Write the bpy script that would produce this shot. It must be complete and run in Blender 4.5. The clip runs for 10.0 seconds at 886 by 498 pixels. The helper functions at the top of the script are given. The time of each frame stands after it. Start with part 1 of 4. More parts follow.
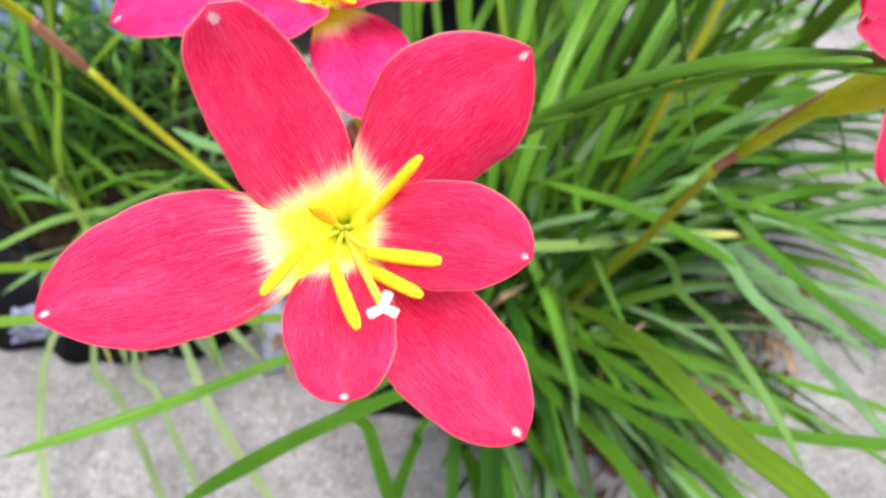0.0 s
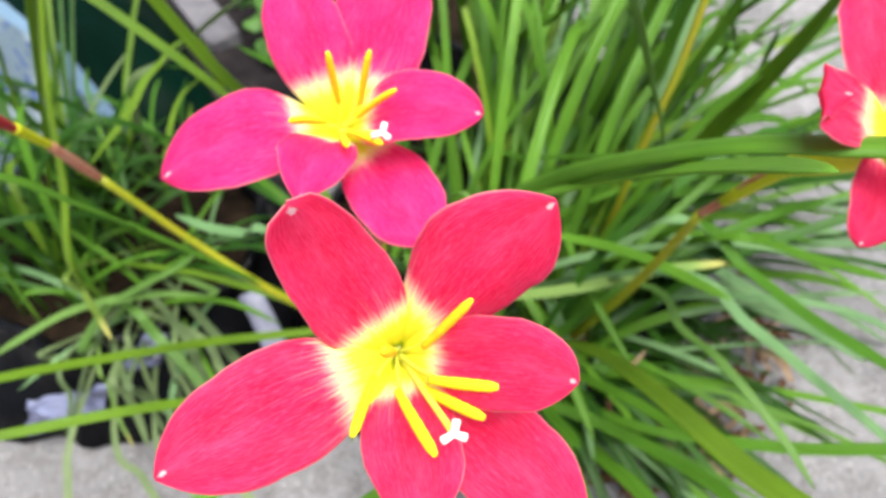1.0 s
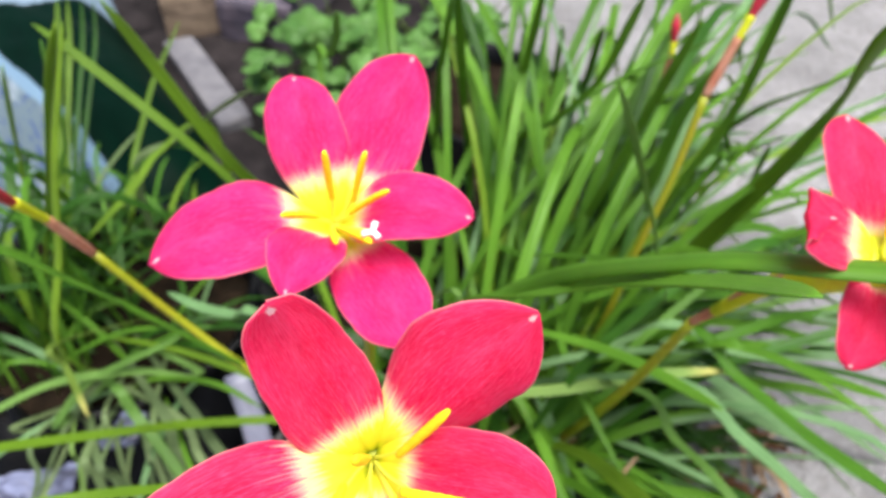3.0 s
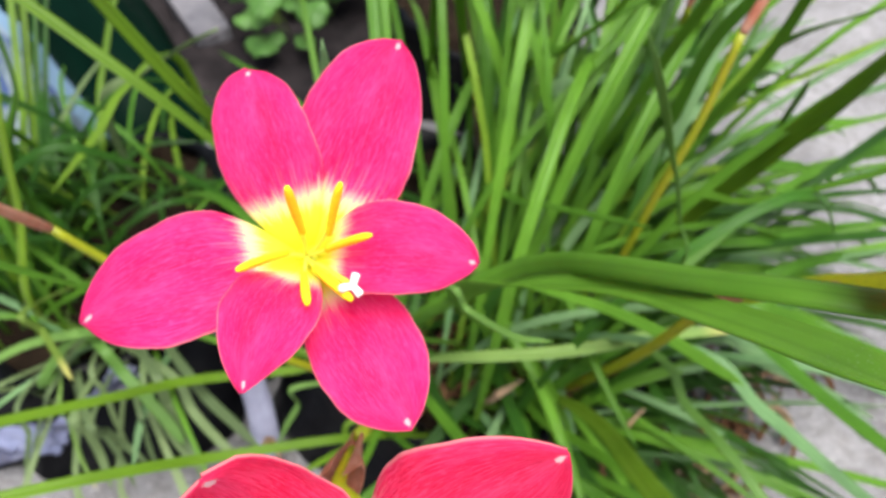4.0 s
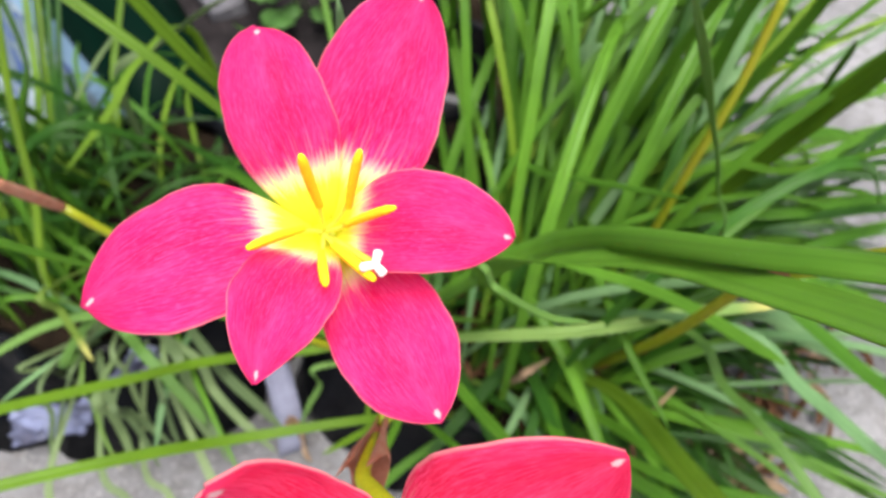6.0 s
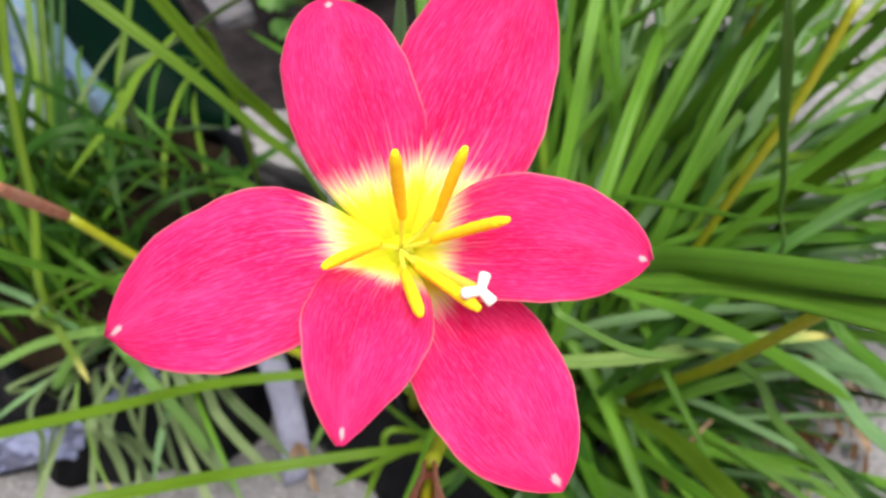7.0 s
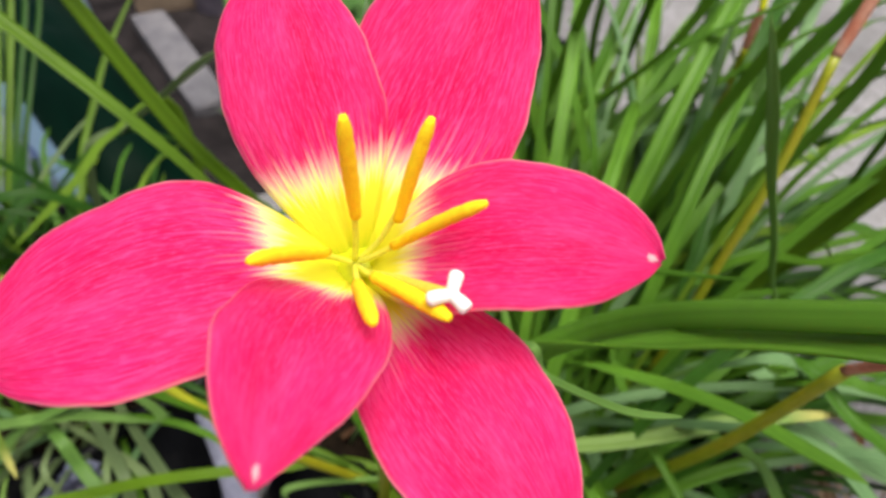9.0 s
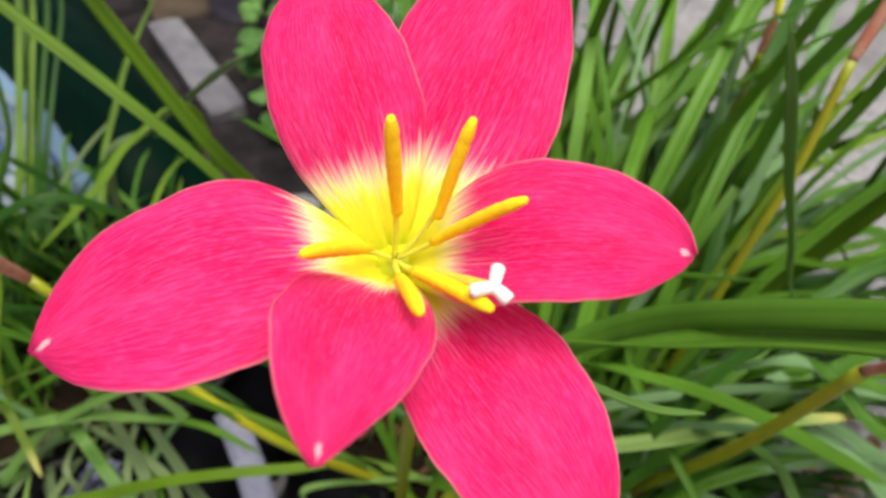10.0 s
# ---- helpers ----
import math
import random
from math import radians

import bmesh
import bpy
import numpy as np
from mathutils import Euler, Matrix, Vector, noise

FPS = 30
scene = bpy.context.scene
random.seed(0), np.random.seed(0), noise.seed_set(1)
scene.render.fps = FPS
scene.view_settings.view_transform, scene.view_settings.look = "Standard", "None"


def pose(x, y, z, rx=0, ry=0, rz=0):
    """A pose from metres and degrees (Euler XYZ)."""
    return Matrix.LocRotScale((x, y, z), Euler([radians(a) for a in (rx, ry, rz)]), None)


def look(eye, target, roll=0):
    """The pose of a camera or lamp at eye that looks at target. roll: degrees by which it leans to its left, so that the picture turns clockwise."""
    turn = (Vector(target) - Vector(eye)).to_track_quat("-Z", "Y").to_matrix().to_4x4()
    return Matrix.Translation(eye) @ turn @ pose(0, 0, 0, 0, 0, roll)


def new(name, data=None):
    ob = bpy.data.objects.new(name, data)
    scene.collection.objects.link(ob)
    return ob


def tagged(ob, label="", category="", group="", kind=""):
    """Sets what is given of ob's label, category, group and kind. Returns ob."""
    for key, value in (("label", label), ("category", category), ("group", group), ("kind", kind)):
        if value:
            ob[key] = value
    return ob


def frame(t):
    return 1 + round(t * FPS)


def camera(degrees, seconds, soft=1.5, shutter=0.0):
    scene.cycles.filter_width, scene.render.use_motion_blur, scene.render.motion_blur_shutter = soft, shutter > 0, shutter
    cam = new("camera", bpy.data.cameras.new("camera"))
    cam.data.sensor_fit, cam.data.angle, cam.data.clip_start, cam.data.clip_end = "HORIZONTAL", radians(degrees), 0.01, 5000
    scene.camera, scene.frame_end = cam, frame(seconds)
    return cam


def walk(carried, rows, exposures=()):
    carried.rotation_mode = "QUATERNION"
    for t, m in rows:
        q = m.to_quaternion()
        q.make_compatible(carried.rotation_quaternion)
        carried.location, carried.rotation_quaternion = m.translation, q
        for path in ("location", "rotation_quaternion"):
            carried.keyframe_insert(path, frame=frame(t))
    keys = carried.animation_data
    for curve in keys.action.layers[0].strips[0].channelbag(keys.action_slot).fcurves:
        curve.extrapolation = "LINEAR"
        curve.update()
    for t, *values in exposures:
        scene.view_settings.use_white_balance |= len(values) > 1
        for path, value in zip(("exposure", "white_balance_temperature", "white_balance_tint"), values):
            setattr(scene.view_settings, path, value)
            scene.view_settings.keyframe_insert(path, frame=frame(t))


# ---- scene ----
cam = camera(68.0, 10.0, soft=2.5)
cam.data.dof.use_dof, cam.data.dof.focus_distance, cam.data.dof.aperture_fstop = True, 0.085, 25.0
ROWS = [
    (0, 0.0041, -0.0513, 0.4017, 35.79, -1.89, 4.01),
    (0.5, -0.0028, -0.0413, 0.4163, 35.86, -0.15, 2.74),
    (1, -0.0070, -0.0464, 0.4243, 37.81, 0.42, -1.70),
    (1.5, -0.0085, -0.0472, 0.4351, 39.91, 0.94, -2.14),
    (2, -0.0085, -0.0449, 0.4269, 43.29, -1.36, -0.62),
    (2.2, -0.0080, -0.0477, 0.4238, 46.64, -1.20, 0.16),
    (3.3, -0.0040, -0.0365, 0.4267, 42.91, -2.12, 0.35),
    (3.5, -0.0064, -0.0277, 0.4238, 39.86, -2.17, -0.15),
    (4, -0.0044, -0.0028, 0.4243, 36.07, -1.31, -0.20),
    (4.5, 0.0000, 0.0000, 0.4200, 35.00, 0.00, -0.00),
    (5, 0.0028, 0.0019, 0.4162, 34.32, -0.19, -0.43),
    (5.5, 0.0040, 0.0020, 0.4165, 34.34, -0.34, -0.71),
    (6, -0.0060, 0.0034, 0.4150, 34.03, 0.43, 0.33),
    (6.2, -0.0186, 0.0052, 0.4081, 35.91, -0.57, 0.43),
    (7.3, -0.0232, 0.0163, 0.3970, 35.53, -0.75, 0.76),
    (7.5, -0.0241, 0.0157, 0.3952, 35.63, -1.34, 0.20),
    (8, -0.0237, 0.0164, 0.3908, 35.80, -2.04, -0.06),
    (8.5, -0.0222, 0.0185, 0.3764, 41.85, -2.81, -0.89),
    (9, -0.0204, 0.0168, 0.3785, 44.28, -2.22, -0.59),
    (9.5, -0.0211, 0.0149, 0.3803, 44.76, -1.94, -0.06),
    (10, -0.0238, 0.0139, 0.3798, 44.72, -1.66, 0.00),
]
EXPOSURES = [(0.0, 1.08, 6450, 4), (2.0, 1.03, 6450, 4), (4.0, 0.97, 6400, 5), (5.5, 1.03, 6400, 5), (6.2, 0.95, 6450, 5), (7.4, 0.64, 6700, 5), (8.0, 0.60, 6750, 5), (10.0, 0.48, 6750, 5)]
walk(cam, [(t, pose(x, y, z, rx, ry, rz)) for t, x, y, z, rx, ry, rz in ROWS], EXPOSURES)

# ---- daylight: a bright, thinly clouded sky ----
SUN_UP, SUN_ROUND = 78.0, 135.0
world = bpy.data.worlds.new("sky")
scene.world = world
world.use_nodes = True
wn = world.node_tree.nodes
sky = wn.new("ShaderNodeTexSky")
sky.sky_type, sky.sun_disc = "NISHITA", False
sky.sun_elevation, sky.sun_rotation = radians(SUN_UP), radians(SUN_ROUND)
sky.air_density, sky.dust_density = 0.8, 6.0
wn["Background"].inputs["Strength"].default_value = 0.085
world.node_tree.links.new(sky.outputs["Color"], wn["Background"].inputs["Color"])
sun = new("sun", bpy.data.lights.new("sun", "SUN"))
sun.data.energy, sun.data.angle, sun.data.color = 3.3, radians(46), (1.0, 0.97, 0.92)
sun_from = Vector((math.sin(radians(SUN_ROUND)) * math.cos(radians(SUN_UP)), math.cos(radians(SUN_ROUND)) * math.cos(radians(SUN_UP)), math.sin(radians(SUN_UP))))
sun.matrix_world = look(sun_from * 5, (0, 0, 0))


# ---- materials ----
class Mat:
    """A node material, written from its output backwards."""

    def __init__(self, name):
        self.m = bpy.data.materials.new(name)
        self.m.use_nodes = True
        self.t = self.m.node_tree
        self.b = self.t.nodes["Principled BSDF"]
        self.out = self.t.nodes["Material Output"]

    def n(self, kind, **inputs):
        node = self.t.nodes.new(kind)
        for key, value in inputs.items():
            self.put(node.inputs[key.replace("_", " ")], value)
        return node

    def put(self, socket, value):
        if isinstance(value, bpy.types.NodeSocket):
            self.t.links.new(value, socket)
        else:
            socket.default_value = value

    def set(self, **inputs):
        for key, value in inputs.items():
            self.put(self.b.inputs[key.replace("_", " ")], value)
        return self

    def noise(self, at, scale, detail=3.0, rough=0.55):
        return self.n("ShaderNodeTexNoise", Vector=at, Scale=scale, Detail=detail, Roughness=rough).outputs["Fac"]

    def object_at(self):
        return self.n("ShaderNodeTexCoord").outputs["Object"]

    def uv(self):
        return self.n("ShaderNodeTexCoord").outputs["UV"]

    def scaled(self, at, x, y, z):
        return self.n("ShaderNodeMapping", Vector=at, Scale=(x, y, z)).outputs["Vector"]

    def ramp(self, fac, *stops):
        node = self.n("ShaderNodeValToRGB", Fac=fac)
        el = node.color_ramp.elements
        while len(el) < len(stops):
            el.new(0.5)
        for e, (at, colour) in zip(el, stops):
            e.position = at
            e.color = (*colour, 1) if isinstance(colour, tuple) else (colour, colour, colour, 1)
        return node.outputs["Color"]

    def mix(self, fac, a, b, how="MIX"):
        node = self.t.nodes.new("ShaderNodeMix")
        node.data_type, node.blend_type = "RGBA", how
        for socket, value in ((node.inputs["Factor"], fac), (node.inputs["A"], a), (node.inputs["B"], b)):
            self.put(socket, (*value, 1) if isinstance(value, tuple) and len(value) == 3 else value)
        return node.outputs["Result"]

    def math(self, how, a, b=0.0, c=0.0):
        node = self.t.nodes.new("ShaderNodeMath")
        node.operation = how
        for socket, value in zip(node.inputs, (a, b, c)):
            self.put(socket, value)
        return node.outputs["Value"]

    def bump(self, height, strength, distance):
        return self.set(Normal=self.n("ShaderNodeBump", Height=height, Strength=strength, Distance=distance).outputs["Normal"])

    def glow_through(self, colour, share):  # share: a number or a socket
        """Thin tissue: part of the light passes through."""
        half = self.n("ShaderNodeGamma", Color=colour, Gamma=0.55).outputs["Color"]
        thin = self.n("ShaderNodeBsdfTranslucent", Color=half)
        both = self.n("ShaderNodeMixShader", Fac=share)
        self.t.links.new(self.b.outputs[0], both.inputs[1])
        self.t.links.new(thin.outputs[0], both.inputs[2])
        self.t.links.new(both.outputs[0], self.out.inputs["Surface"])
        return self


def petal_material(name, flesh, deep):
    m = Mat(name)
    uv = m.uv()
    axes = m.n("ShaderNodeSeparateXYZ", Vector=uv)
    u, v = axes.outputs["X"], axes.outputs["Y"]
    veins = m.noise(m.scaled(uv, 2.6, 30.0, 1.0), 1.0, 4.0, 0.6)
    fine = m.noise(m.scaled(uv, 11.0, 62.0, 1.0), 1.0, 4.0, 0.6)
    blotch = m.noise(m.scaled(uv, 3.0, 4.0, 1.0), 1.0, 3.0)
    along = m.math("ADD", u, m.math("MULTIPLY", m.math("SUBTRACT", veins, 0.5), 0.22))
    sway = m.n("ShaderNodeVectorMath", Vector=uv)
    sway.operation = "ADD"
    wave = m.n("ShaderNodeTexNoise", Vector=m.scaled(uv, 14.0, 9.0, 1.0), Scale=1.0, Detail=2.0).outputs["Color"]
    m.put(sway.inputs[1], m.mix(1.0, wave, (0.012, 0.022, 0.0), "MULTIPLY"))
    grain = m.noise(m.scaled(sway.outputs[0], 34.0, 84.0, 1.0), 1.0, 2.0, 0.55)
    pale = (0.98, flesh[1] * 3.0 + 0.06, flesh[2] * 1.7 + 0.08)
    red = m.mix(m.ramp(blotch, (0.3, 0.0), (0.7, 1.0)), flesh, deep)
    sheen = m.noise(m.scaled(uv, 2.4, 3.0, 1.0), 1.0, 3.0)
    red = m.mix(m.ramp(sheen, (0.46, 0.0), (0.74, 0.42)), red, pale)
    red = m.mix(m.ramp(fine, (0.48, 0.0), (0.68, 0.55)), red, pale)
    red = m.mix(m.ramp(fine, (0.34, 0.55), (0.44, 0.0)), red, tuple(c * 0.78 for c in deep))
    red = m.mix(m.ramp(veins, (0.30, 0.5), (0.42, 0.0)), red, tuple(c * 0.82 for c in deep))
    thread = m.noise(m.scaled(uv, 5.0, 105.0, 1.0), 1.0, 3.0, 0.55)
    red = m.mix(m.ramp(thread, (0.35, 0.45), (0.45, 0.0)), red, tuple(c * 0.75 for c in deep))
    red = m.mix(m.ramp(thread, (0.55, 0.0), (0.68, 0.35)), red, pale)
    red = m.mix(m.ramp(grain, (0.53, 0.0), (0.67, 0.42)), red, pale)
    red = m.mix(m.ramp(grain, (0.33, 0.38), (0.45, 0.0)), red, tuple(c * 0.8 for c in deep))
    throat = m.ramp(along, (0.065, (0.34, 0.52, 0.035)), (0.12, (0.82, 0.86, 0.04)), (0.17, (0.98, 0.92, 0.05)), (0.29, (0.98, 0.92, 0.07)), (0.335, (0.98, 0.92, 0.38)), (0.385, (0.97, 0.78, 0.60)))
    colour = m.mix(m.ramp(along, (0.35, 0.0), (0.42, 1.0)), throat, red)
    ray = m.noise(m.scaled(uv, 1.2, 46.0, 1.0), 1.0, 2.0, 0.5)
    rays = m.math("MULTIPLY", m.ramp(ray, (0.56, 0.0), (0.68, 0.6)), m.ramp(u, (0.36, 1.0), (0.53, 0.0)))
    colour = m.mix(m.math("MULTIPLY", rays, m.ramp(along, (0.33, 0.0), (0.40, 1.0))), colour, (0.97, 0.62, 0.60))
    edge = m.math("ABSOLUTE", m.math("SUBTRACT", v, 0.5))
    colour = m.mix(m.math("MULTIPLY", m.ramp(edge, (0.483, 0.0), (0.498, 0.7)), m.ramp(u, (0.42, 0.0), (0.55, 1.0))), colour, (0.95, 0.46, 0.46))
    scruff = m.noise(m.scaled(uv, 70.0, 26.0, 1.0), 1.0, 2.0)
    du, dv = m.math("MULTIPLY", m.math("SUBTRACT", u, 0.974), 5.0), m.math("MULTIPLY", m.math("SUBTRACT", v, 0.5), 0.8)
    off = m.math("SQRT", m.math("ADD", m.math("MULTIPLY", du, du), m.math("MULTIPLY", dv, dv)))
    at_tip = m.ramp(m.math("ADD", off, m.math("MULTIPLY", m.math("SUBTRACT", scruff, 0.5), 0.14)), (0.052, 0.9), (0.09, 0.0))
    colour = m.mix(at_tip, colour, (0.92, 0.80, 0.82))
    m.set(Base_Color=colour, Roughness=0.5, Specular_IOR_Level=0.08)
    m.bump(m.math("ADD", m.math("MULTIPLY", veins, 0.7), m.math("ADD", fine, m.math("MULTIPLY", grain, 0.6))), 0.5, 0.0006)
    return m.glow_through(colour, m.ramp(along, (0.30, 0.30), (0.42, 0.55))).m


def leaf_material(name, light, dark, dry=0.0, inner=(0.19, 0.38, 0.016)):
    m = Mat(name)
    uv = m.uv()
    axes = m.n("ShaderNodeSeparateXYZ", Vector=uv)
    which = m.n("ShaderNodeObjectInfo").outputs["Random"]
    island = m.n("ShaderNodeNewGeometry").outputs["Random Per Island"]
    pick = m.math("FRACT", m.math("ADD", m.math("MULTIPLY", which, 7.31), island))
    streak = m.noise(m.scaled(uv, 3.0, 26.0, 1.0), 1.0, 3.0)
    cloud = m.noise(m.object_at(), 30.0, 3.0)
    colour = m.mix(pick, light, dark)
    colour = m.mix(m.ramp(streak, (0.36, 0.0), (0.78, 0.5)), colour, tuple(c * 1.25 for c in light))
    fibre = m.noise(m.scaled(uv, 2.0, 60.0, 1.0), 1.0, 2.0)
    colour = m.mix(m.ramp(fibre, (0.3, 0.22), (0.5, 0.0)), colour, tuple(c * 0.8 for c in dark))
    colour = m.mix(m.ramp(cloud, (0.4, 0.0), (0.75, 0.45)), colour, tuple(c * 0.55 for c in dark))
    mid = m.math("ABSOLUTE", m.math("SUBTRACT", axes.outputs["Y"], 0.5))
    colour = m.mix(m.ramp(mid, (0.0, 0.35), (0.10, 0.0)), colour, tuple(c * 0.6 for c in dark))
    colour = m.mix(m.ramp(axes.outputs["X"], (0.0, 0.6), (0.10, 0.0)), colour, (0.12, 0.15, 0.035))
    specks = m.n("ShaderNodeTexVoronoi", Vector=m.object_at(), Scale=1300.0).outputs["Distance"]
    dust = m.math("MULTIPLY", m.ramp(specks, (0.12, 0.4), (0.22, 0.0)), m.ramp(m.noise(m.object_at(), 55.0, 3.0), (0.48, 0.0), (0.62, 1.0)))
    colour = m.mix(dust, colour, (0.42, 0.50, 0.28))
    if dry:
        colour = m.mix(m.ramp(axes.outputs["X"], (1.0 - dry, 0.0), (1.0 - dry * 0.5, 1.0)), colour, (0.48, 0.46, 0.14))
    m.set(Base_Color=colour, Roughness=0.38, Specular_IOR_Level=0.2)
    m.bump(streak, 0.15, 0.0006)
    return m.glow_through(m.mix(0.5, colour, inner), 0.27).m


def plain_material(name, a, b, rough=0.5, scale=60.0, bump=0.3, deep=0.0008, metal=0.0, gloss=0.5, thin=0.0):
    m = Mat(name)
    at = m.object_at()
    coarse, fine = m.noise(at, scale, 4.0), m.noise(at, scale * 7, 3.0)
    colour = m.mix(m.ramp(coarse, (0.3, 0.0), (0.7, 1.0)), a, b)
    colour = m.mix(m.ramp(fine, (0.35, 0.35), (0.6, 0.0)), colour, tuple(c * 0.6 for c in a))
    m.set(Base_Color=colour, Roughness=rough, Metallic=metal, Specular_IOR_Level=gloss)
    m.bump(m.math("ADD", coarse, m.math("MULTIPLY", fine, 0.4)), bump, deep)
    if thin:
        m.glow_through(colour, thin)
    return m.m


def sack_material():
    """Printed plastic: a dark green panel, a pale blue band and a white panel with dark blue print."""
    m = Mat("printed_plastic")
    uv = m.uv()
    axes = m.n("ShaderNodeSeparateXYZ", Vector=uv)
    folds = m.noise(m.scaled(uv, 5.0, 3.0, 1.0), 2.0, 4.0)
    weave = m.noise(m.scaled(uv, 160.0, 160.0, 1.0), 1.0, 2.0)
    x = m.math("ADD", axes.outputs["X"], m.math("MULTIPLY", m.math("SUBTRACT", folds, 0.5), 0.03))
    x = m.math("ADD", x, m.math("MULTIPLY", m.math("MAXIMUM", m.math("SUBTRACT", 0.75, axes.outputs["Y"]), 0.0), 0.5))
    x = m.math("SUBTRACT", x, m.math("MULTIPLY", m.math("MAXIMUM", m.math("SUBTRACT", axes.outputs["Y"], 0.72), 0.0), 0.4))
    print_marks = m.ramp(m.noise(m.scaled(uv, 60.0, 22.0, 1.0), 1.0, 1.0), (0.58, 0.0), (0.62, 0.8))
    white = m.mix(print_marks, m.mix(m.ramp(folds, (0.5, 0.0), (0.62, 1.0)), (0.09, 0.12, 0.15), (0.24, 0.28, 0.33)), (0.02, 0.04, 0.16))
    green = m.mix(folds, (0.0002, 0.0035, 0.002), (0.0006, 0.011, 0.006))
    colour = m.mix(m.ramp(x, (0.525, 0.0), (0.53, 1.0)), white, (0.13, 0.20, 0.29))
    colour = m.mix(m.ramp(x, (0.572, 0.0), (0.577, 1.0)), colour, green)
    colour = m.mix(m.ramp(m.math("ADD", axes.outputs["Y"], m.math("MULTIPLY", m.math("SUBTRACT", folds, 0.5), 0.06)), (0.315, 1.0), (0.325, 0.0)), colour, (0.17, 0.23, 0.31))
    m.set(Base_Color=colour, Roughness=0.5, Specular_IOR_Level=0.04)
    m.bump(m.math("ADD", folds, m.math("MULTIPLY", weave, 0.05)), 0.4, 0.006)
    return m.m


PETAL_RED = petal_material("scarlet_petal", (0.96, 0.027, 0.155), (0.88, 0.015, 0.092))
PETAL_PINK = petal_material("pink_petal", (0.98, 0.026, 0.240), (0.90, 0.014, 0.150))
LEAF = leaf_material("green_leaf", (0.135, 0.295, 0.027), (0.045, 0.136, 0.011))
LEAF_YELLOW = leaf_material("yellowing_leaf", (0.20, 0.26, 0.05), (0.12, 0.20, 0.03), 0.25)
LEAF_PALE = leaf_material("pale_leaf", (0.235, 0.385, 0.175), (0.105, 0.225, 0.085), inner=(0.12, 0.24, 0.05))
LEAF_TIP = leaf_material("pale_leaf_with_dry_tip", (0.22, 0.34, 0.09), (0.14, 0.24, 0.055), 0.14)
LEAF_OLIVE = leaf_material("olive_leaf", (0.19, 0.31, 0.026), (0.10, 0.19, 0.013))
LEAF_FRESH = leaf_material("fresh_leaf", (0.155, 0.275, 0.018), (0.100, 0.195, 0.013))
# Darker copy of LEAF: shade deep in the clump, put into the colour.
LEAF_SHADED = leaf_material("shaded_leaf", (0.046, 0.140, 0.014), (0.010, 0.040, 0.005))
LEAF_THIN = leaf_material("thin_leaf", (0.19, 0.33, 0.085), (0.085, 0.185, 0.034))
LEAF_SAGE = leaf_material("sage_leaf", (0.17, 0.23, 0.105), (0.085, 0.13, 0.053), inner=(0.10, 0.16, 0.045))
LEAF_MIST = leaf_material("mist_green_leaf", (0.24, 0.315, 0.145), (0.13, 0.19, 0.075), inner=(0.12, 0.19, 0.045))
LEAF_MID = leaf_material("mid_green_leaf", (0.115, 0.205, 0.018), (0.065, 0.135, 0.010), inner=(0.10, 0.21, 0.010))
ANTHER = plain_material("yellow_pollen", (1.0, 0.76, 0.010), (0.98, 0.64, 0.006), 0.8, 900.0, 0.5, 0.0004)
FILAMENT = plain_material("pale_yellow_tissue", (0.93, 0.90, 0.16), (0.88, 0.86, 0.10), 0.45, 300.0, 0.1, thin=0.4)
STIGMA = plain_material("white_tissue", (0.88, 0.86, 0.82), (0.8, 0.78, 0.72), 0.6, 500.0, 0.2, 0.0003)
SCAPE = plain_material("olive_stem", (0.31, 0.360, 0.012), (0.36, 0.320, 0.014), 0.4, 40.0, 0.15, thin=0.1)
TUBE = plain_material("yellow_green_tube", (0.78, 0.76, 0.02), (0.58, 0.64, 0.02), 0.4, 120.0, 0.1, thin=0.2)
SPATHE = plain_material("papery_brown_sheath", (0.56, 0.18, 0.11), (0.70, 0.40, 0.30), 0.6, 160.0, 0.4, thin=0.45, gloss=0.2)
BUD = plain_material("dark_red_bud", (0.46, 0.015, 0.04), (0.30, 0.01, 0.03), 0.45, 160.0, 0.2)


def concrete_material():
    """Worn cement: pale lilac grey with dark stains, fine sand grain and small dark pits."""
    m = Mat("grey_concrete")
    at = m.object_at()
    cloud, grain, sand = m.noise(at, 9.0, 5.0), m.noise(at, 90.0, 4.0), m.noise(at, 420.0, 3.0)
    colour = m.mix(m.ramp(cloud, (0.34, 0.0), (0.66, 1.0)), (0.145, 0.140, 0.150), (0.255, 0.246, 0.262))
    colour = m.mix(m.ramp(grain, (0.38, 0.5), (0.54, 0.0)), colour, (0.12, 0.108, 0.108))
    colour = m.mix(m.ramp(sand, (0.55, 0.0), (0.72, 0.5)), colour, (0.55, 0.53, 0.54))
    pits = m.n("ShaderNodeTexVoronoi", Vector=at, Scale=160.0).outputs["Distance"]
    colour = m.mix(m.ramp(pits, (0.10, 0.7), (0.20, 0.0)), colour, (0.06, 0.05, 0.05))
    m.set(Base_Color=colour, Roughness=0.9, Specular_IOR_Level=0.12)
    m.bump(m.math("ADD", grain, m.math("MULTIPLY", sand, 0.5)), 0.7, 0.002)
    return m.m


def film_material():
    """Thin lilac-grey polythene: smooth, a little dusty, darker along the folds."""
    m = Mat("lilac_film")
    at = m.object_at()
    folds = m.noise(m.scaled(at, 0.6, 1.6, 2.2), 34.0, 3.0, 0.5)
    dust = m.noise(at, 140.0, 3.0)
    colour = m.mix(m.ramp(folds, (0.34, 0.0), (0.52, 1.0)), (0.05, 0.05, 0.085), (0.20, 0.215, 0.345))
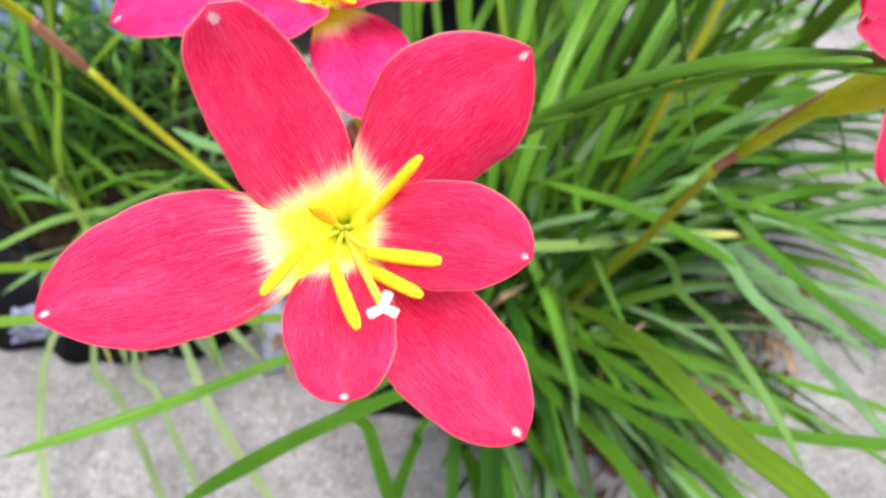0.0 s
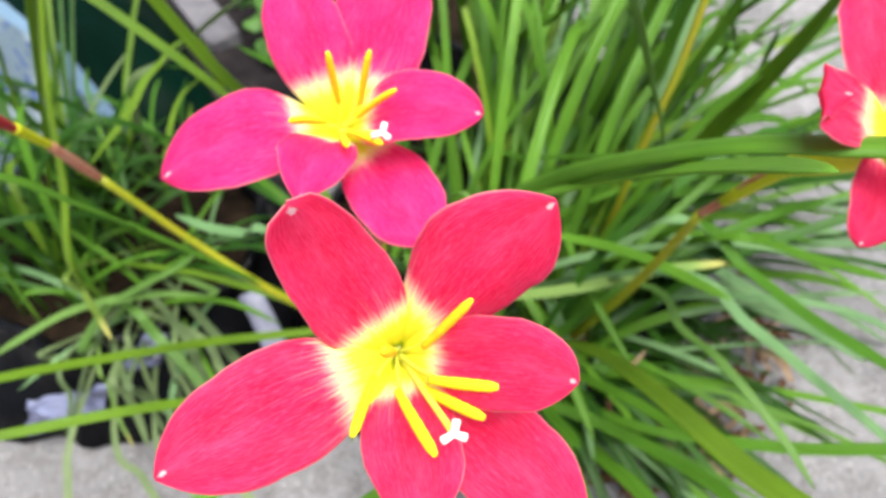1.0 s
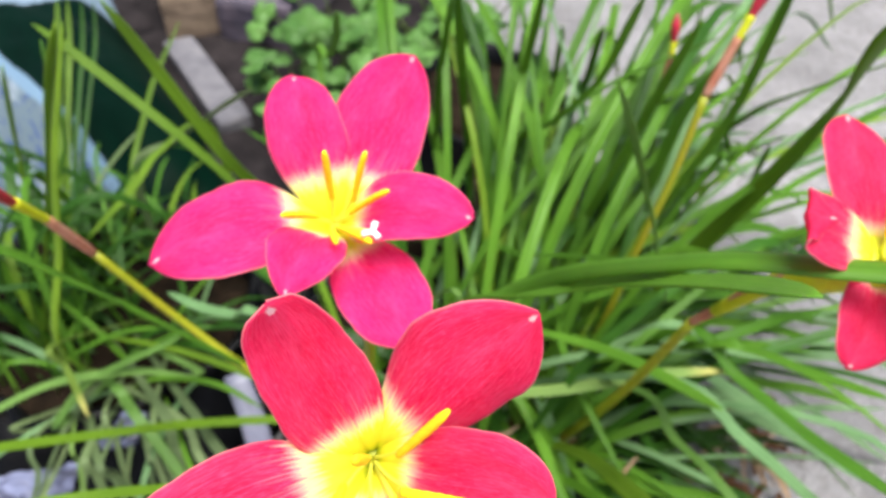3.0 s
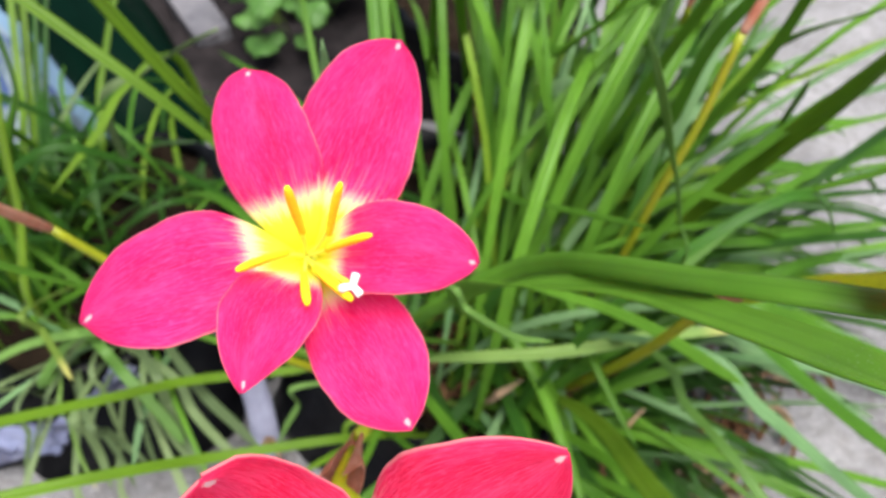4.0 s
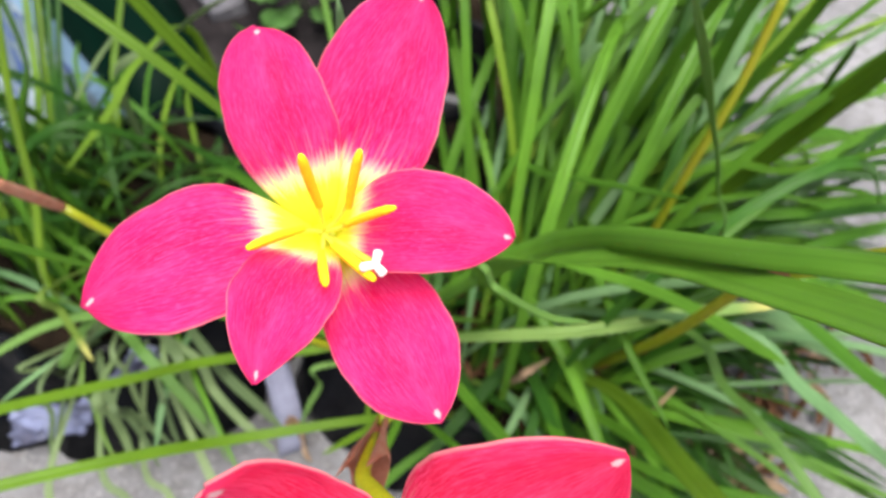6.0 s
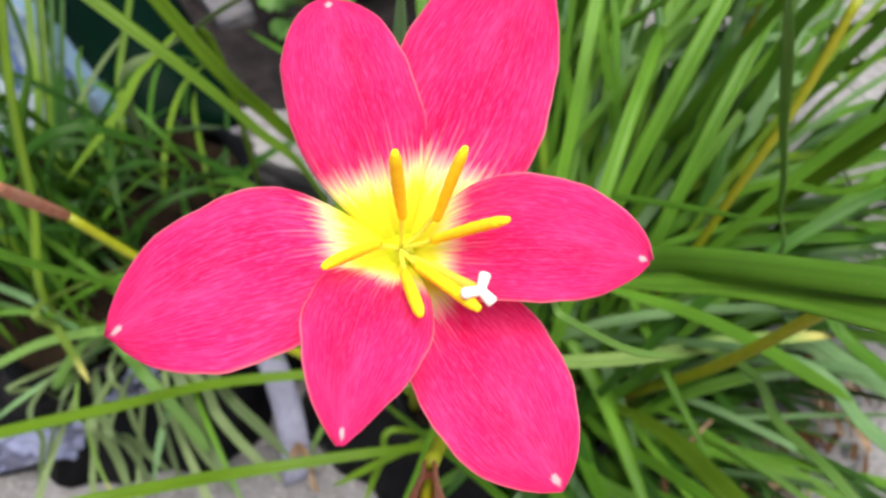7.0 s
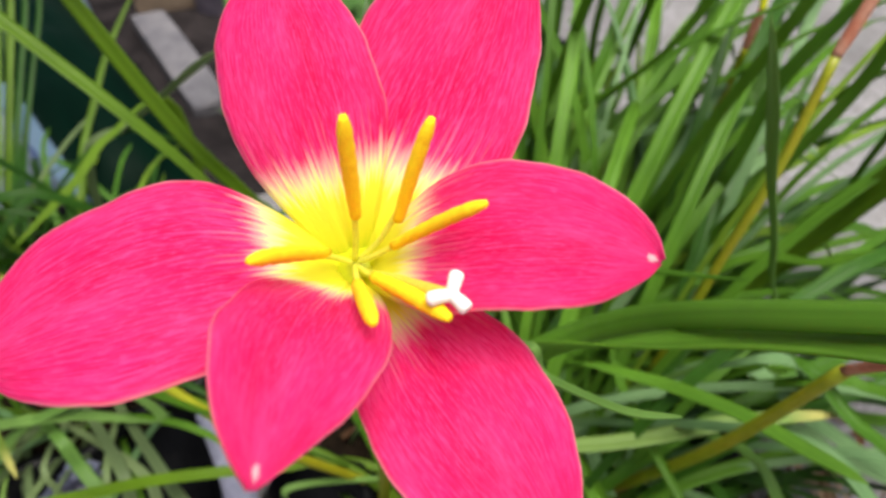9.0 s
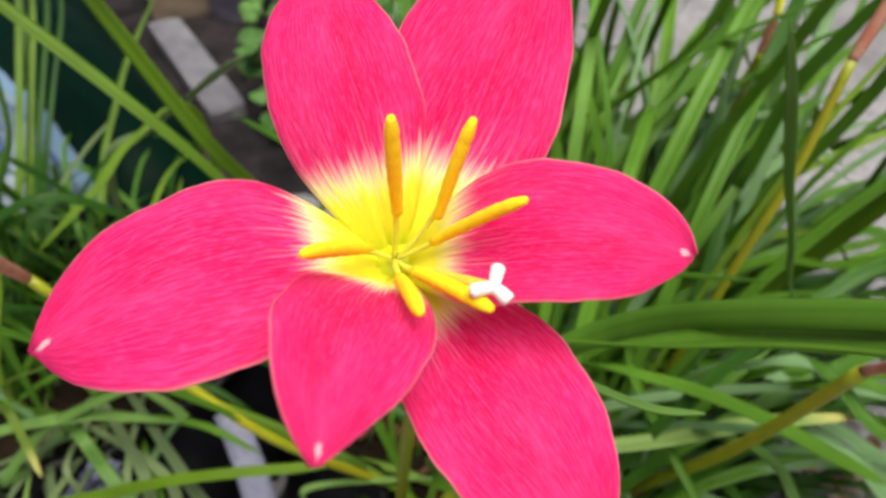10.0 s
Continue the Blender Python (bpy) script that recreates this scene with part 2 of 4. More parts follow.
    colour = m.mix(m.ramp(dust, (0.55, 0.0), (0.75, 0.3)), colour, (0.34, 0.33, 0.36))
    m.set(Base_Color=colour, Roughness=0.34, Specular_IOR_Level=0.3)
    m.bump(folds, 0.5, 0.004)
    return m.m


CONCRETE = concrete_material()
SOIL = plain_material("dark_soil", (0.010, 0.007, 0.005), (0.026, 0.017, 0.011), 0.95, 70.0, 1.0, 0.004, gloss=0.05)
PLASTIC = plain_material("black_plastic_film", (0.003, 0.003, 0.004), (0.007, 0.007, 0.009), 0.3, 25.0, 0.6, 0.003, gloss=0.12)

GREY_FILM = film_material()
# Pale grey that paints the sky's sheen on a fold of black film.
FOLD_SHEEN = plain_material("fold_sheen_grey", (0.24, 0.24, 0.34), (0.31, 0.31, 0.42), 0.35, 40.0, 0.3)
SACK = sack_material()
EARTH = plain_material("brown_earth", (0.008, 0.007, 0.008), (0.034, 0.028, 0.030), 0.95, 30.0, 1.0, 0.006, gloss=0.05)
PALE_BLOCK = plain_material("pale_block", (0.09, 0.086, 0.105), (0.175, 0.165, 0.185), 0.9, 40.0, 0.7, 0.002)
BROWN_BLOCK = plain_material("brown_block", (0.20, 0.14, 0.10), (0.30, 0.22, 0.16), 0.9, 40.0, 0.7, 0.002)
DARK_BLOCK = plain_material("dark_block", (0.07, 0.06, 0.09), (0.13, 0.10, 0.13), 0.85, 40.0, 0.7, 0.002)
WEED_LEAF = leaf_material("weed_leaf", (0.13, 0.27, 0.065), (0.055, 0.14, 0.03))
ROOTS = plain_material("brown_roots", (0.05, 0.022, 0.012), (0.16, 0.08, 0.04), 0.85, 120.0, 0.6, gloss=0.15)
DRY = plain_material("dry_leaf", (0.34, 0.20, 0.11), (0.56, 0.40, 0.27), 0.75, 90.0, 0.5, thin=0.2)


# ---- building helpers ----
def thing(name, at, label, category, group="", kind=""):
    ob = new(name)
    ob.matrix_world = Matrix.Translation(at)
    ob.empty_display_size = 0.01
    return tagged(ob, label, category, group, kind)


def mesh_of(name, verts, faces, uvs=None, smooth=True):
    me = bpy.data.meshes.new(name)
    me.from_pydata([tuple(v) for v in verts], [], faces)
    if uvs is not None:
        layer = me.uv_layers.new(name="UVMap")
        index = np.zeros(len(me.loops), dtype=np.int32)
        me.loops.foreach_get("vertex_index", index)
        layer.data.foreach_set("uv", np.asarray(uvs, dtype=np.float32)[index].ravel())
    if smooth:
        me.polygons.foreach_set("use_smooth", [True] * len(me.polygons))
    me.update()
    return me


def part(name, me, material, parent, label=""):
    """One mesh, made in world places, as a part of a thing or of a part."""
    if isinstance(me, bmesh.types.BMesh):
        bm, me = me, bpy.data.meshes.new(name)
        bm.normal_update()
        bm.to_mesh(me)
        bm.free()
    ob = new(name, me)
    if material and not me.materials:
        me.materials.append(material)
    if parent:
        ob.parent = parent
        ob.matrix_parent_inverse = Matrix.Translation(-parent.location) if parent.type == "EMPTY" else Matrix()
    return tagged(ob, label)


def curve_at(points, u):
    """A point of the smooth line through three or four places, spread evenly."""
    n = len(points) - 1
    x = min(max(u, 0.0), 1.0) * n
    i = min(int(x), n - 1)
    f = x - i
    p = [points[max(0, min(n, i + k))] for k in (-1, 0, 1, 2)]
    if i == 0:
        p[0] = 2 * p[1] - p[2]
    if i == n - 1:
        p[3] = 2 * p[2] - p[1]
    return 0.5 * ((2 * p[1]) + (p[2] - p[0]) * f + (2 * p[0] - 5 * p[1] + 4 * p[2] - p[3]) * f * f + (3 * p[1] - p[0] - 3 * p[2] + p[3]) * f ** 3)


def tube(points, radius, rings=16, sides=10, flat=1.0):
    """A round bar along a smooth line; radius is a function of how far along."""
    pts = [Vector(p) for p in points]
    verts, faces, side = [], [], None
    for k in range(rings + 1):
        u = k / rings
        c = curve_at(pts, u)
        t = (curve_at(pts, min(1, u + 0.02)) - curve_at(pts, max(0, u - 0.02))).normalized()
        side = t.orthogonal().normalized() if side is None else (side - t * side.dot(t)).normalized()
        up = t.cross(side)
        for j in range(sides):
            a = 2 * math.pi * j / sides
            verts.append(c + (side * math.cos(a) + up * math.sin(a) * flat) * radius(u))
    for k in range(rings):
        for j in range(sides):
            a, b = k * sides + j, k * sides + (j + 1) % sides
            faces.append((a, b, b + sides, a + sides))
    faces.append(tuple(range(sides))[::-1])
    faces.append(tuple(range(rings * sides, rings * sides + sides)))
    return verts, faces


def sheet(top, nu, nv, thick, uvs):
    """A thin closed body from a grid of places and their normals."""
    verts = [p for p, _ in top] + [p - q * thick for p, q in top]
    half, faces, w = len(top), [], nv + 1
    for i in range(nu):
        for j in range(nv):
            a, b, c, d = i * w + j, i * w + j + 1, (i + 1) * w + j + 1, (i + 1) * w + j
            faces += [(a, b, c, d), (half + d, half + c, half + b, half + a)]
    for i in range(nu):
        for j in (0, nv):
            a, b = i * w + j, (i + 1) * w + j
            faces.append((a, b, half + b, half + a) if j == 0 else (b, a, half + a, half + b))
    for j in range(nv):
        for i in (0, nu):
            a, b = i * w + j, i * w + j + 1
            faces.append((b, a, half + a, half + b) if i == 0 else (a, b, half + b, half + a))
    return verts, faces, list(uvs) + list(uvs)


def smooth(a, b, x):
    x = min(max((x - a) / (b - a), 0.0), 1.0)
    return x * x * (3 - 2 * x)


def cm(*p):
    return Vector(p) * 0.01


def petal_mesh(throat, axis, tip, width, inner, rise=0.75, arch=0.18, reach=0.62, bow=0.0, roll=0.0, widest=0.62, blunt=0.62, cup=0.15, flare=0.06, fringe=0.0, lie=0.0, slant=0.0, seed=0):
    """One petal: rises in the throat, flares and ends at its tip."""
    out = tip - throat
    h = out.dot(axis)
    flat = out - axis * h
    far, out = flat.length, flat.normalized()
    side0 = axis.cross(out).normalized()
    p1 = throat + axis * (h * rise + 0.003) + out * far * flare
    p2 = throat + axis * (h + far * arch) + out * far * reach + side0 * bow * 0.01
    nu, nv, top, uvs = 40, 18, [], []
    rnd = random.Random(seed)
    ph = [rnd.uniform(0, 6.28) for _ in range(4)]
    for i in range(nu + 1):
        u = i / nu
        c = (1 - u) ** 3 * throat + 3 * u * (1 - u) ** 2 * p1 + 3 * u * u * (1 - u) * p2 + u ** 3 * tip
        t = (3 * (1 - u) ** 2 * (p1 - throat) + 6 * u * (1 - u) * (p2 - p1) + 3 * u * u * (tip - p2)).normalized()
        side = Matrix.Rotation(roll * u, 3, t) @ side0
        side = (side - t * side.dot(t)).normalized()
        up = t.cross(side) * -1
        if up.dot(axis * 1.0 - out * 0.6) < 0:
            up = -up
        for j in range(nv + 1):
            v = 2 * j / nv - 1
            broad = widest + slant * v
            grow = 0.16 + 0.84 * smooth(0.02, broad, u) ** 0.8
            if u > broad:
                grow *= max(0.0, 1 - ((u - broad) / (1 - broad)) ** 2.3) ** blunt
            w = max(width * 0.5 * grow, 0.00025)
            lift = cup * w * v * v * smooth(0.12, 0.42, u) * (1.0 - 0.9 * smooth(0.3, 1.0, u)) + ((0 if inner else -0.0009) + lie) * smooth(0.05, 0.5, u)
            lift += 0.0007 * smooth(0.3, 0.8, u) * abs(v) ** 3 * math.sin(u * 13 + ph[0] + (2.0 if v > 0 else 0.0))
            lift += (0.0003 * math.sin(v * 6 + ph[1]) + 0.00008 * math.sin(v * 17 + 2 * u + ph[2])) * smooth(0.2, 0.6, u) * (1 - 0.7 * smooth(0.8, 1.0, u)) - 0.0005 * math.exp(-((v / 0.10) ** 2)) * (1 - u)
            wob = 1 + abs(v) * (0.035 * math.sin(u * 9 + ph[2] + (1.7 if v > 0 else 0)) + 0.012 * math.sin(u * 31 + ph[3] + (2.9 if v > 0 else 0)) + 0.006 * math.sin(u * 67 + ph[0])) * smooth(0.3, 0.7, u)
            top.append((c + side * w * v * wob + up * lift, up))
            uvs.append((u + fringe * (1 - u), j / nv))
    return mesh_of("petal", *sheet(top, nu, nv, 0.00035, uvs))


def stamen(parent, throat, axis, inner, tip, plump=0.00078):
    """A filament that rises in the throat and carries a long straight anther."""
    rod = (tip - inner).normalized()
    verts, faces = tube([throat + axis * 0.004 + (inner - throat) * 0.1, throat.lerp(inner, 0.6) + axis * 0.0015, inner + rod * 0.003], lambda u: 0.00036, 12, 8)
    ob = part("stamen", mesh_of("stamen", verts, faces), FILAMENT, parent, "pale yellow stamen filament")
    sag = axis * 0.0005
    verts, faces = tube([inner, inner.lerp(tip, 0.35) + sag, inner.lerp(tip, 0.7) + sag, tip], lambda u: plump * (0.62 + 0.38 * math.sin(math.pi * min(1, 0.1 + 0.75 * u))) * (1 if u < 0.9 else 1 - 4.5 * (u - 0.9)) + 0.00004 * math.sin(u * 40), 22, 10, 0.85)
    part("anther", mesh_of("anther", verts, faces), ANTHER, ob, "golden yellow pollen-covered anther")


def pistil(parent, throat, axis, tip, lobes):
    out = tip - throat
    h = out.dot(axis)
    flat = out - axis * h
    line = [throat + axis * 0.002, throat + axis * h * 0.52 + flat * 0.42, tip]
    verts, faces = tube(line, lambda u: 0.0005 + 0.0002 * u, 16, 8)
    ob = part("pistil", mesh_of("pistil", verts, faces), FILAMENT, parent, "pale yellow style")
    verts, faces = [], []
    for way in lobes:
        way = Vector(way).normalized()
        v, f = tube([tip - way * 0.0006, tip + way * 0.0010 + axis * 0.0003, tip + way * 0.0023], lambda u: 0.00070 * (0.85 + 0.35 * u) * (1 if u < 0.9 else 0.75), 8, 8)
        faces += [tuple(a + len(verts) for a in q) for q in f]
        verts += v
    part("stigma", mesh_of("stigma", verts, faces), STIGMA, ob, "white three-lobed stigma")


def sheath_mesh(a, b, seed, loose):
    """A papery sheath: a narrow collar that widens into a loose cone, split open along one side, with a torn pointed rim."""
    along = (b - a).normalized()
    side = along.cross(Vector((0, 0, 1)) if abs(along.z) < 0.9 else Vector((1, 0, 0))).normalized()
    up = side.cross(along)
    top, uvs, nu, nv = [], [], 16, 20
    for i in range(nu + 1):
        u = i / nu
        for j in range(nv + 1):
            v = j / nv
            ang = radians(90 + 30 + 300 * v + 25 * u * (v - 0.5))
            reach = u * (1 + smooth(0.5, 1, u) * (0.16 * math.cos(4 * math.pi * v + seed) + 0.06 * math.sin(23 * v + seed)))
            r = 0.0019 + loose * smooth(0.05, 0.9, u) + 0.0004 * math.sin(9 * v + 4 * u + seed) * u
            way = side * math.cos(ang) + up * math.sin(ang) * 0.8
            top.append((a + (b - a) * reach + way * r, way))
            uvs.append((u, v))
    return mesh_of("sheath", *sheet(top, nu, nv, 0.0002, uvs))


def lily(label, throat, axis, petals, stamens, stigma, lobes, stem, sheath, material, seed, lean=0.0, lift=0.0, plump=0.00092, stout=1.0, loose=0.0032):
    """A rain lily: six petals, stamens, a pistil, a tube, a papery sheath and the stalk down to the soil."""
    axis = Vector(axis).normalized()
    throat = cm(*throat) + axis * lift
    foot = Vector(stem[0])
    ob = thing("rain_lily", foot, label, "flower", "rain lilies")
    for k, (tip, width, inner, extra) in enumerate(petals):
        part("petal", petal_mesh(throat, axis, cm(*tip), width * 0.01, inner, seed=seed * 10 + k, **extra), material, ob)
    for inner, tip in stamens:
        stamen(ob, throat, axis, cm(*inner), cm(*tip), plump)
    pistil(ob, throat, axis, cm(*stigma), lobes)
    mouth = Vector(sheath[0]).lerp(Vector(sheath[1]), 0.35)
    below = [throat + axis * 0.004, throat - axis * 0.012, (throat - axis * 0.012).lerp(Vector(sheath[1]), 0.5) + Vector((lean, 0, 0)), Vector(sheath[1]), mouth]
    verts, faces = tube(below, lambda u: stout * (0.0024 * (1 - u) ** 1.5 + 0.0014), 14, 12)
    part("flower_tube", mesh_of("flower_tube", verts, faces), TUBE, ob, "yellow-green flower tube")
    a, b = Vector(sheath[0]), Vector(sheath[1])
    side = (b - a).orthogonal().normalized()
    part("sheath", sheath_mesh(a, b, seed, loose), SPATHE, ob, "papery red-brown sheath")
    verts, faces = tube([Vector(p) for p in stem] + [a], lambda u: 0.0027 - 0.0007 * u, 22, 10)
    part("stalk", mesh_of("stalk", verts, faces), SCAPE, ob, "smooth olive-green stalk")
    return ob


def blade_mesh(points, width, fold=0.25, twist=0.0, nu=18, tip_from=0.72, base=0.55):
    """A strap leaf along a smooth line, channelled along its middle."""
    pts = [Vector(p) for p in points]
    top, uvs, nv = [], [], 4
    side = None
    for i in range(nu + 1):
        u = i / nu
        c = curve_at(pts, u)
        t = (curve_at(pts, min(1, u + 0.03)) - curve_at(pts, max(0, u - 0.03))).normalized()
        if side is None:
            side = t.cross(Vector((0, 0, 1)))
            side = side.normalized() if side.length > 0.05 else t.orthogonal().normalized()
        side = (side - t * side.dot(t)).normalized()
        level = t.cross(Vector((0, 0, 1)))
        if level.dot(side) < 0:
            level = -level
        side = (side + level * level.length * 0.6).normalized()
        side = (side - t * side.dot(t)).normalized()
        across = Matrix.Rotation(twist * u, 3, t) @ side
        up = across.cross(t)
        w = width * 0.5 * (base + (1 - base) * smooth(0, 0.35, u))
        if u > tip_from:
            w *= max(0.03, (1 - ((u - tip_from) / (1 - tip_from)) ** 2) ** 0.7)
        for j in range(nv + 1):
            v = 2 * j / nv - 1
            top.append((c + across * w * v + up * w * fold * v * v, up))
            uvs.append((u, j / nv))
    return sheet(top, nu, nv, 0.0005, uvs)


def leaf(parent, points, width, material=None, label="", **extra):
    return part("leaf", mesh_of("leaf", *blade_mesh(points, width, **extra)), material or LEAF, parent, label)


# ---- ground ----
def ground():
    """Concrete paving that reaches far out, slightly uneven."""
    bm = bmesh.new()
    steps = [-60, -20, -6, -2] + [-1.2 + 0.08 * k for k in range(31)] + [2, 6, 20, 60]
    grid = []
    for x in steps:
        row = []
        for y in steps:
            z = 0.004 * noise.noise((x * 3, y * 3, 0)) if abs(x) < 1.3 and abs(y) < 1.3 else 0.0
            row.append(bm.verts.new((x, y, z)))
        grid.append(row)
    for i in range(len(steps) - 1):
        for j in range(len(steps) - 1):
            bm.faces.new((grid[i][j], grid[i + 1][j], grid[i + 1][j + 1], grid[i][j + 1])).smooth = True
    ob = part("ground", bm, CONCRETE, None)
    return tagged(ob, "pale grey rough concrete yard floor", "ground", kind="structure")


ground()


def grow_bag(at, low, radius, height, label, seed, film, look_of):
    """A black polythene grow bag that slumps outwards, filled with soil, its rim turned down and creased."""
    rnd = random.Random(seed)
    ph = [rnd.uniform(0, 6.28) for _ in range(6)]
    ob = thing("grow_bag", at, label, "grow bag", "grow bags")
    verts, faces, sides = [], [], 96
    profile = [(low * 0.97, 0.0), (low, 0.06), (low * 0.6 + radius * 0.42, 0.3), (low * 0.25 + radius * 0.78, 0.6), (radius * 1.02, 0.85), (radius * 1.05, 0.95), (radius * 1.03, 1.03), (radius * 0.98, 1.02), (radius * 0.96, 0.8)]
    for r, h in profile:
        for j in range(sides):
            a = 2 * math.pi * j / sides
            k = 1 + 0.045 * math.sin(5 * a + ph[0] + 3 * h) + 0.03 * math.sin(11 * a + ph[1] - 6 * h) + 0.018 * math.sin(23 * a + ph[2] + 9 * h)
            k += 0.03 * noise.noise((math.cos(a) * 4, math.sin(a) * 4, h * 3 + seed))
            z = at[2] + height * h * (1 + 0.05 * math.sin(3 * a + ph[3]) * h + 0.02 * math.sin(11 * a + ph[4]) * h)
            verts.append((at[0] + r * k * math.cos(a), at[1] + r * k * math.sin(a), z))
    for i in range(len(profile) - 1):
        for j in range(sides):
            a, b = i * sides + j, i * sides + (j + 1) % sides
            faces.append((a, b, b + sides, a + sides))
    faces.append(tuple(range(sides))[::-1])
    part("bag", mesh_of("bag", verts, faces), film, ob, look_of)
    bm = bmesh.new()
    rings = 12
    centre = bm.verts.new((at[0], at[1], at[2] + height * 0.84))
    last = None
    for i in range(1, rings + 1):
        ring = []
        for j in range(48):
            a = 2 * math.pi * j / 48
            x, y = at[0] + radius * 0.99 * i / rings * math.cos(a), at[1] + radius * 0.99 * i / rings * math.sin(a)
            ring.append(bm.verts.new((x, y, at[2] + height * 0.84 + 0.007 * noise.noise((x * 60, y * 60, seed)))))
        for j in range(48):
            k = (j + 1) % 48
            bm.faces.new((centre, ring[j], ring[k]) if last is None else (last[j], ring[j], ring[k], last[k]))
        last = ring
    part("soil", bm, SOIL, ob, "dark damp potting soil")
    return ob


BAG = (0.03, 0.245, 0.0)
BAG_LEFT = (-0.235, 0.265, 0.0)
grow_bag(BAG, 0.153, 0.122, 0.065, "creased black plastic grow bag full of soil under the lilies", 1, PLASTIC, "glossy creased black plastic bag")
bag_left = grow_bag(BAG_LEFT, 0.145, 0.10, 0.065, "creased black plastic grow bag with a lilac lining", 2, PLASTIC, "creased black plastic bag")


def lining_flap(bag, corners, seed):
    """A flap of lilac lining folded over the bag's side, with sharp creases."""
    a, b, c, d = [Vector(p) for p in corners]
    face = (b - a).cross(d - a).normalized()
    face = face if face.z > 0 else -face
    top, uvs, nu, nv = [], [], 26, 14
    for i in range(nu + 1):
        for j in range(nv + 1):
            u, v = i / nu, j / nv
            p = a.lerp(b, u).lerp(d.lerp(c, u), v)
            rim = 0.004 * noise.noise((u * 5, v * 5, seed))
            crease = 0.0055 * abs(noise.noise((u * 2.2 + v, v * 3.4 - u, seed))) + 0.002 * noise.noise((u * 9, v * 7, seed))
            top.append((p + (b - a).normalized() * rim + (d - a).normalized() * rim + face * crease, face))
            uvs.append((u, v))
    part("lining_flap", mesh_of("lining_flap", *sheet(top, nu, nv, 0.0006, uvs)), GREY_FILM, bag, "smooth creased lilac-grey plastic")


lining_flap(bag_left, [(-0.2696, 0.1424, 0.036), (-0.213, 0.1448, 0.049), (-0.2257, 0.1342, 0.024), (-0.2712, 0.1266, 0.017)], 3)
lining_flap(bag_left, [(-0.2075, 0.1558, 0.052), (-0.1868, 0.1686, 0.072), (-0.1752, 0.1695, 0.067), (-0.1876, 0.1602, 0.042)], 7)


def fold_sheen_strip():
    """Grey strip against the bag, standing in for sky sheen on its fold."""
    ob = thing("fold_sheen_strip", (-0.113, 0.140, 0.0), "grey strip added for the sky sheen on a black grow bag's fold", "strip")
    top, uvs, nu, nv = [], [], 14, 4
    a, b = Vector((-0.104, 0.128, 0.003)), Vector((-0.128, 0.196, 0.072))
    for i in range(nu + 1):
        u = i / nu
        c = a.lerp(b, u) + Vector((0.006, 0, 0.004)) * math.sin(math.pi * u)
        for j in range(nv + 1):
            v = 2 * j / nv - 1
            top.append((c + Vector((0.0082, 0.003, 0.0)) * v * (1 - 0.15 * u) + Vector((0, 0, -0.0016)) * v * v, Vector((0.2, -0.6, 0.77))))
            uvs.append((u, j / nv))
    part("strip", mesh_of("strip", *sheet(top, nu, nv, 0.0012, uvs)), FOLD_SHEEN, ob, "pale grey painted as sheen on black plastic")


fold_sheen_strip()

# ---- the flowers ----
lily(
    "scarlet rain lily with yellow throat, open above the leaves",
    (-1.5, 1.9, 30.8), (0.03, -0.61, 0.79),
    [
        ((-2.85, 1.86, 35.22), 1.79, True, dict(rise=0.45, arch=-0.63, reach=0.66, bow=0.13, roll=0.22, widest=0.54, blunt=0.40, cup=0.07, flare=0.06, slant=-0.02)),
        ((1.29, 2.31, 34.56), 2.23, False, dict(rise=0.54, arch=-0.15, reach=0.62, bow=0.23, roll=0.39, widest=0.66, blunt=0.86, cup=-0.55, flare=0.12, slant=-0.02)),
        ((1.44, -0.16, 33.20), 1.60, True, dict(rise=0.48, arch=-0.15, reach=0.69, bow=0.36, roll=-0.07, widest=0.62, blunt=0.72, cup=-0.02)),
        ((1.66, -1.68, 30.77), 1.97, False, dict(flare=0.2, fringe=0.05, rise=0.5, arch=-0.14, reach=0.62, bow=-0.03, roll=-0.03, widest=0.63, blunt=0.66, cup=0.15)),
        ((-0.97, -1.48, 31.15), 1.75, True, dict(flare=0.2, fringe=0.06, rise=0.5, arch=-0.04, reach=0.62, bow=0.00, roll=0.15, widest=0.61, blunt=0.51, cup=0.18)),
        ((-5.09, -1.14, 32.35), 2.18, False, dict(rise=0.59, arch=-0.12, reach=0.67, bow=-0.21, roll=-0.05, widest=0.58, blunt=0.84, cup=-0.08)),
    ],
    [((-0.93, 1.22, 32.07), (-0.13, 1.22, 33.51)), ((-0.85, 0.54, 32.08), (0.27, 0.08, 32.66)), ((-1.0, 0.6, 31.65), (0.03, -0.29, 32.32)), ((-1.43, 0.54, 31.67), (-0.78, -0.90, 32.36)), ((-1.84, 0.68, 31.96), (-2.05, -0.68, 32.70)), ((-1.5, 1.15, 32.0), (-1.58, 0.57, 33.1))],
    (-0.48, -0.52, 32.29), [(0.3, 1, 0.7), (1, -0.4, 0), (-1, -0.5, -0.3)],
    [(-0.008, 0.15, 0.05), (-0.0145, 0.118, 0.145), (-0.0185, 0.092, 0.196)], [(-0.0240, 0.0635, 0.2435), (-0.0245, 0.0420, 0.2720)], PETAL_RED, 1, plump=0.00108)
lily(
    "deep pink rain lily with yellow throat, fully open",
    (-2.78, 7.5, 30.95), (-0.046, -0.343, 0.938),
    [
        ((-3.86, 9.72, 34.26), 1.86, True, dict(flare=0.14, lie=0.0012, rise=0.51, arch=0.09, reach=0.67, bow=0.13, roll=-0.05, widest=0.56, blunt=0.58, cup=-0.10, slant=0.00)),
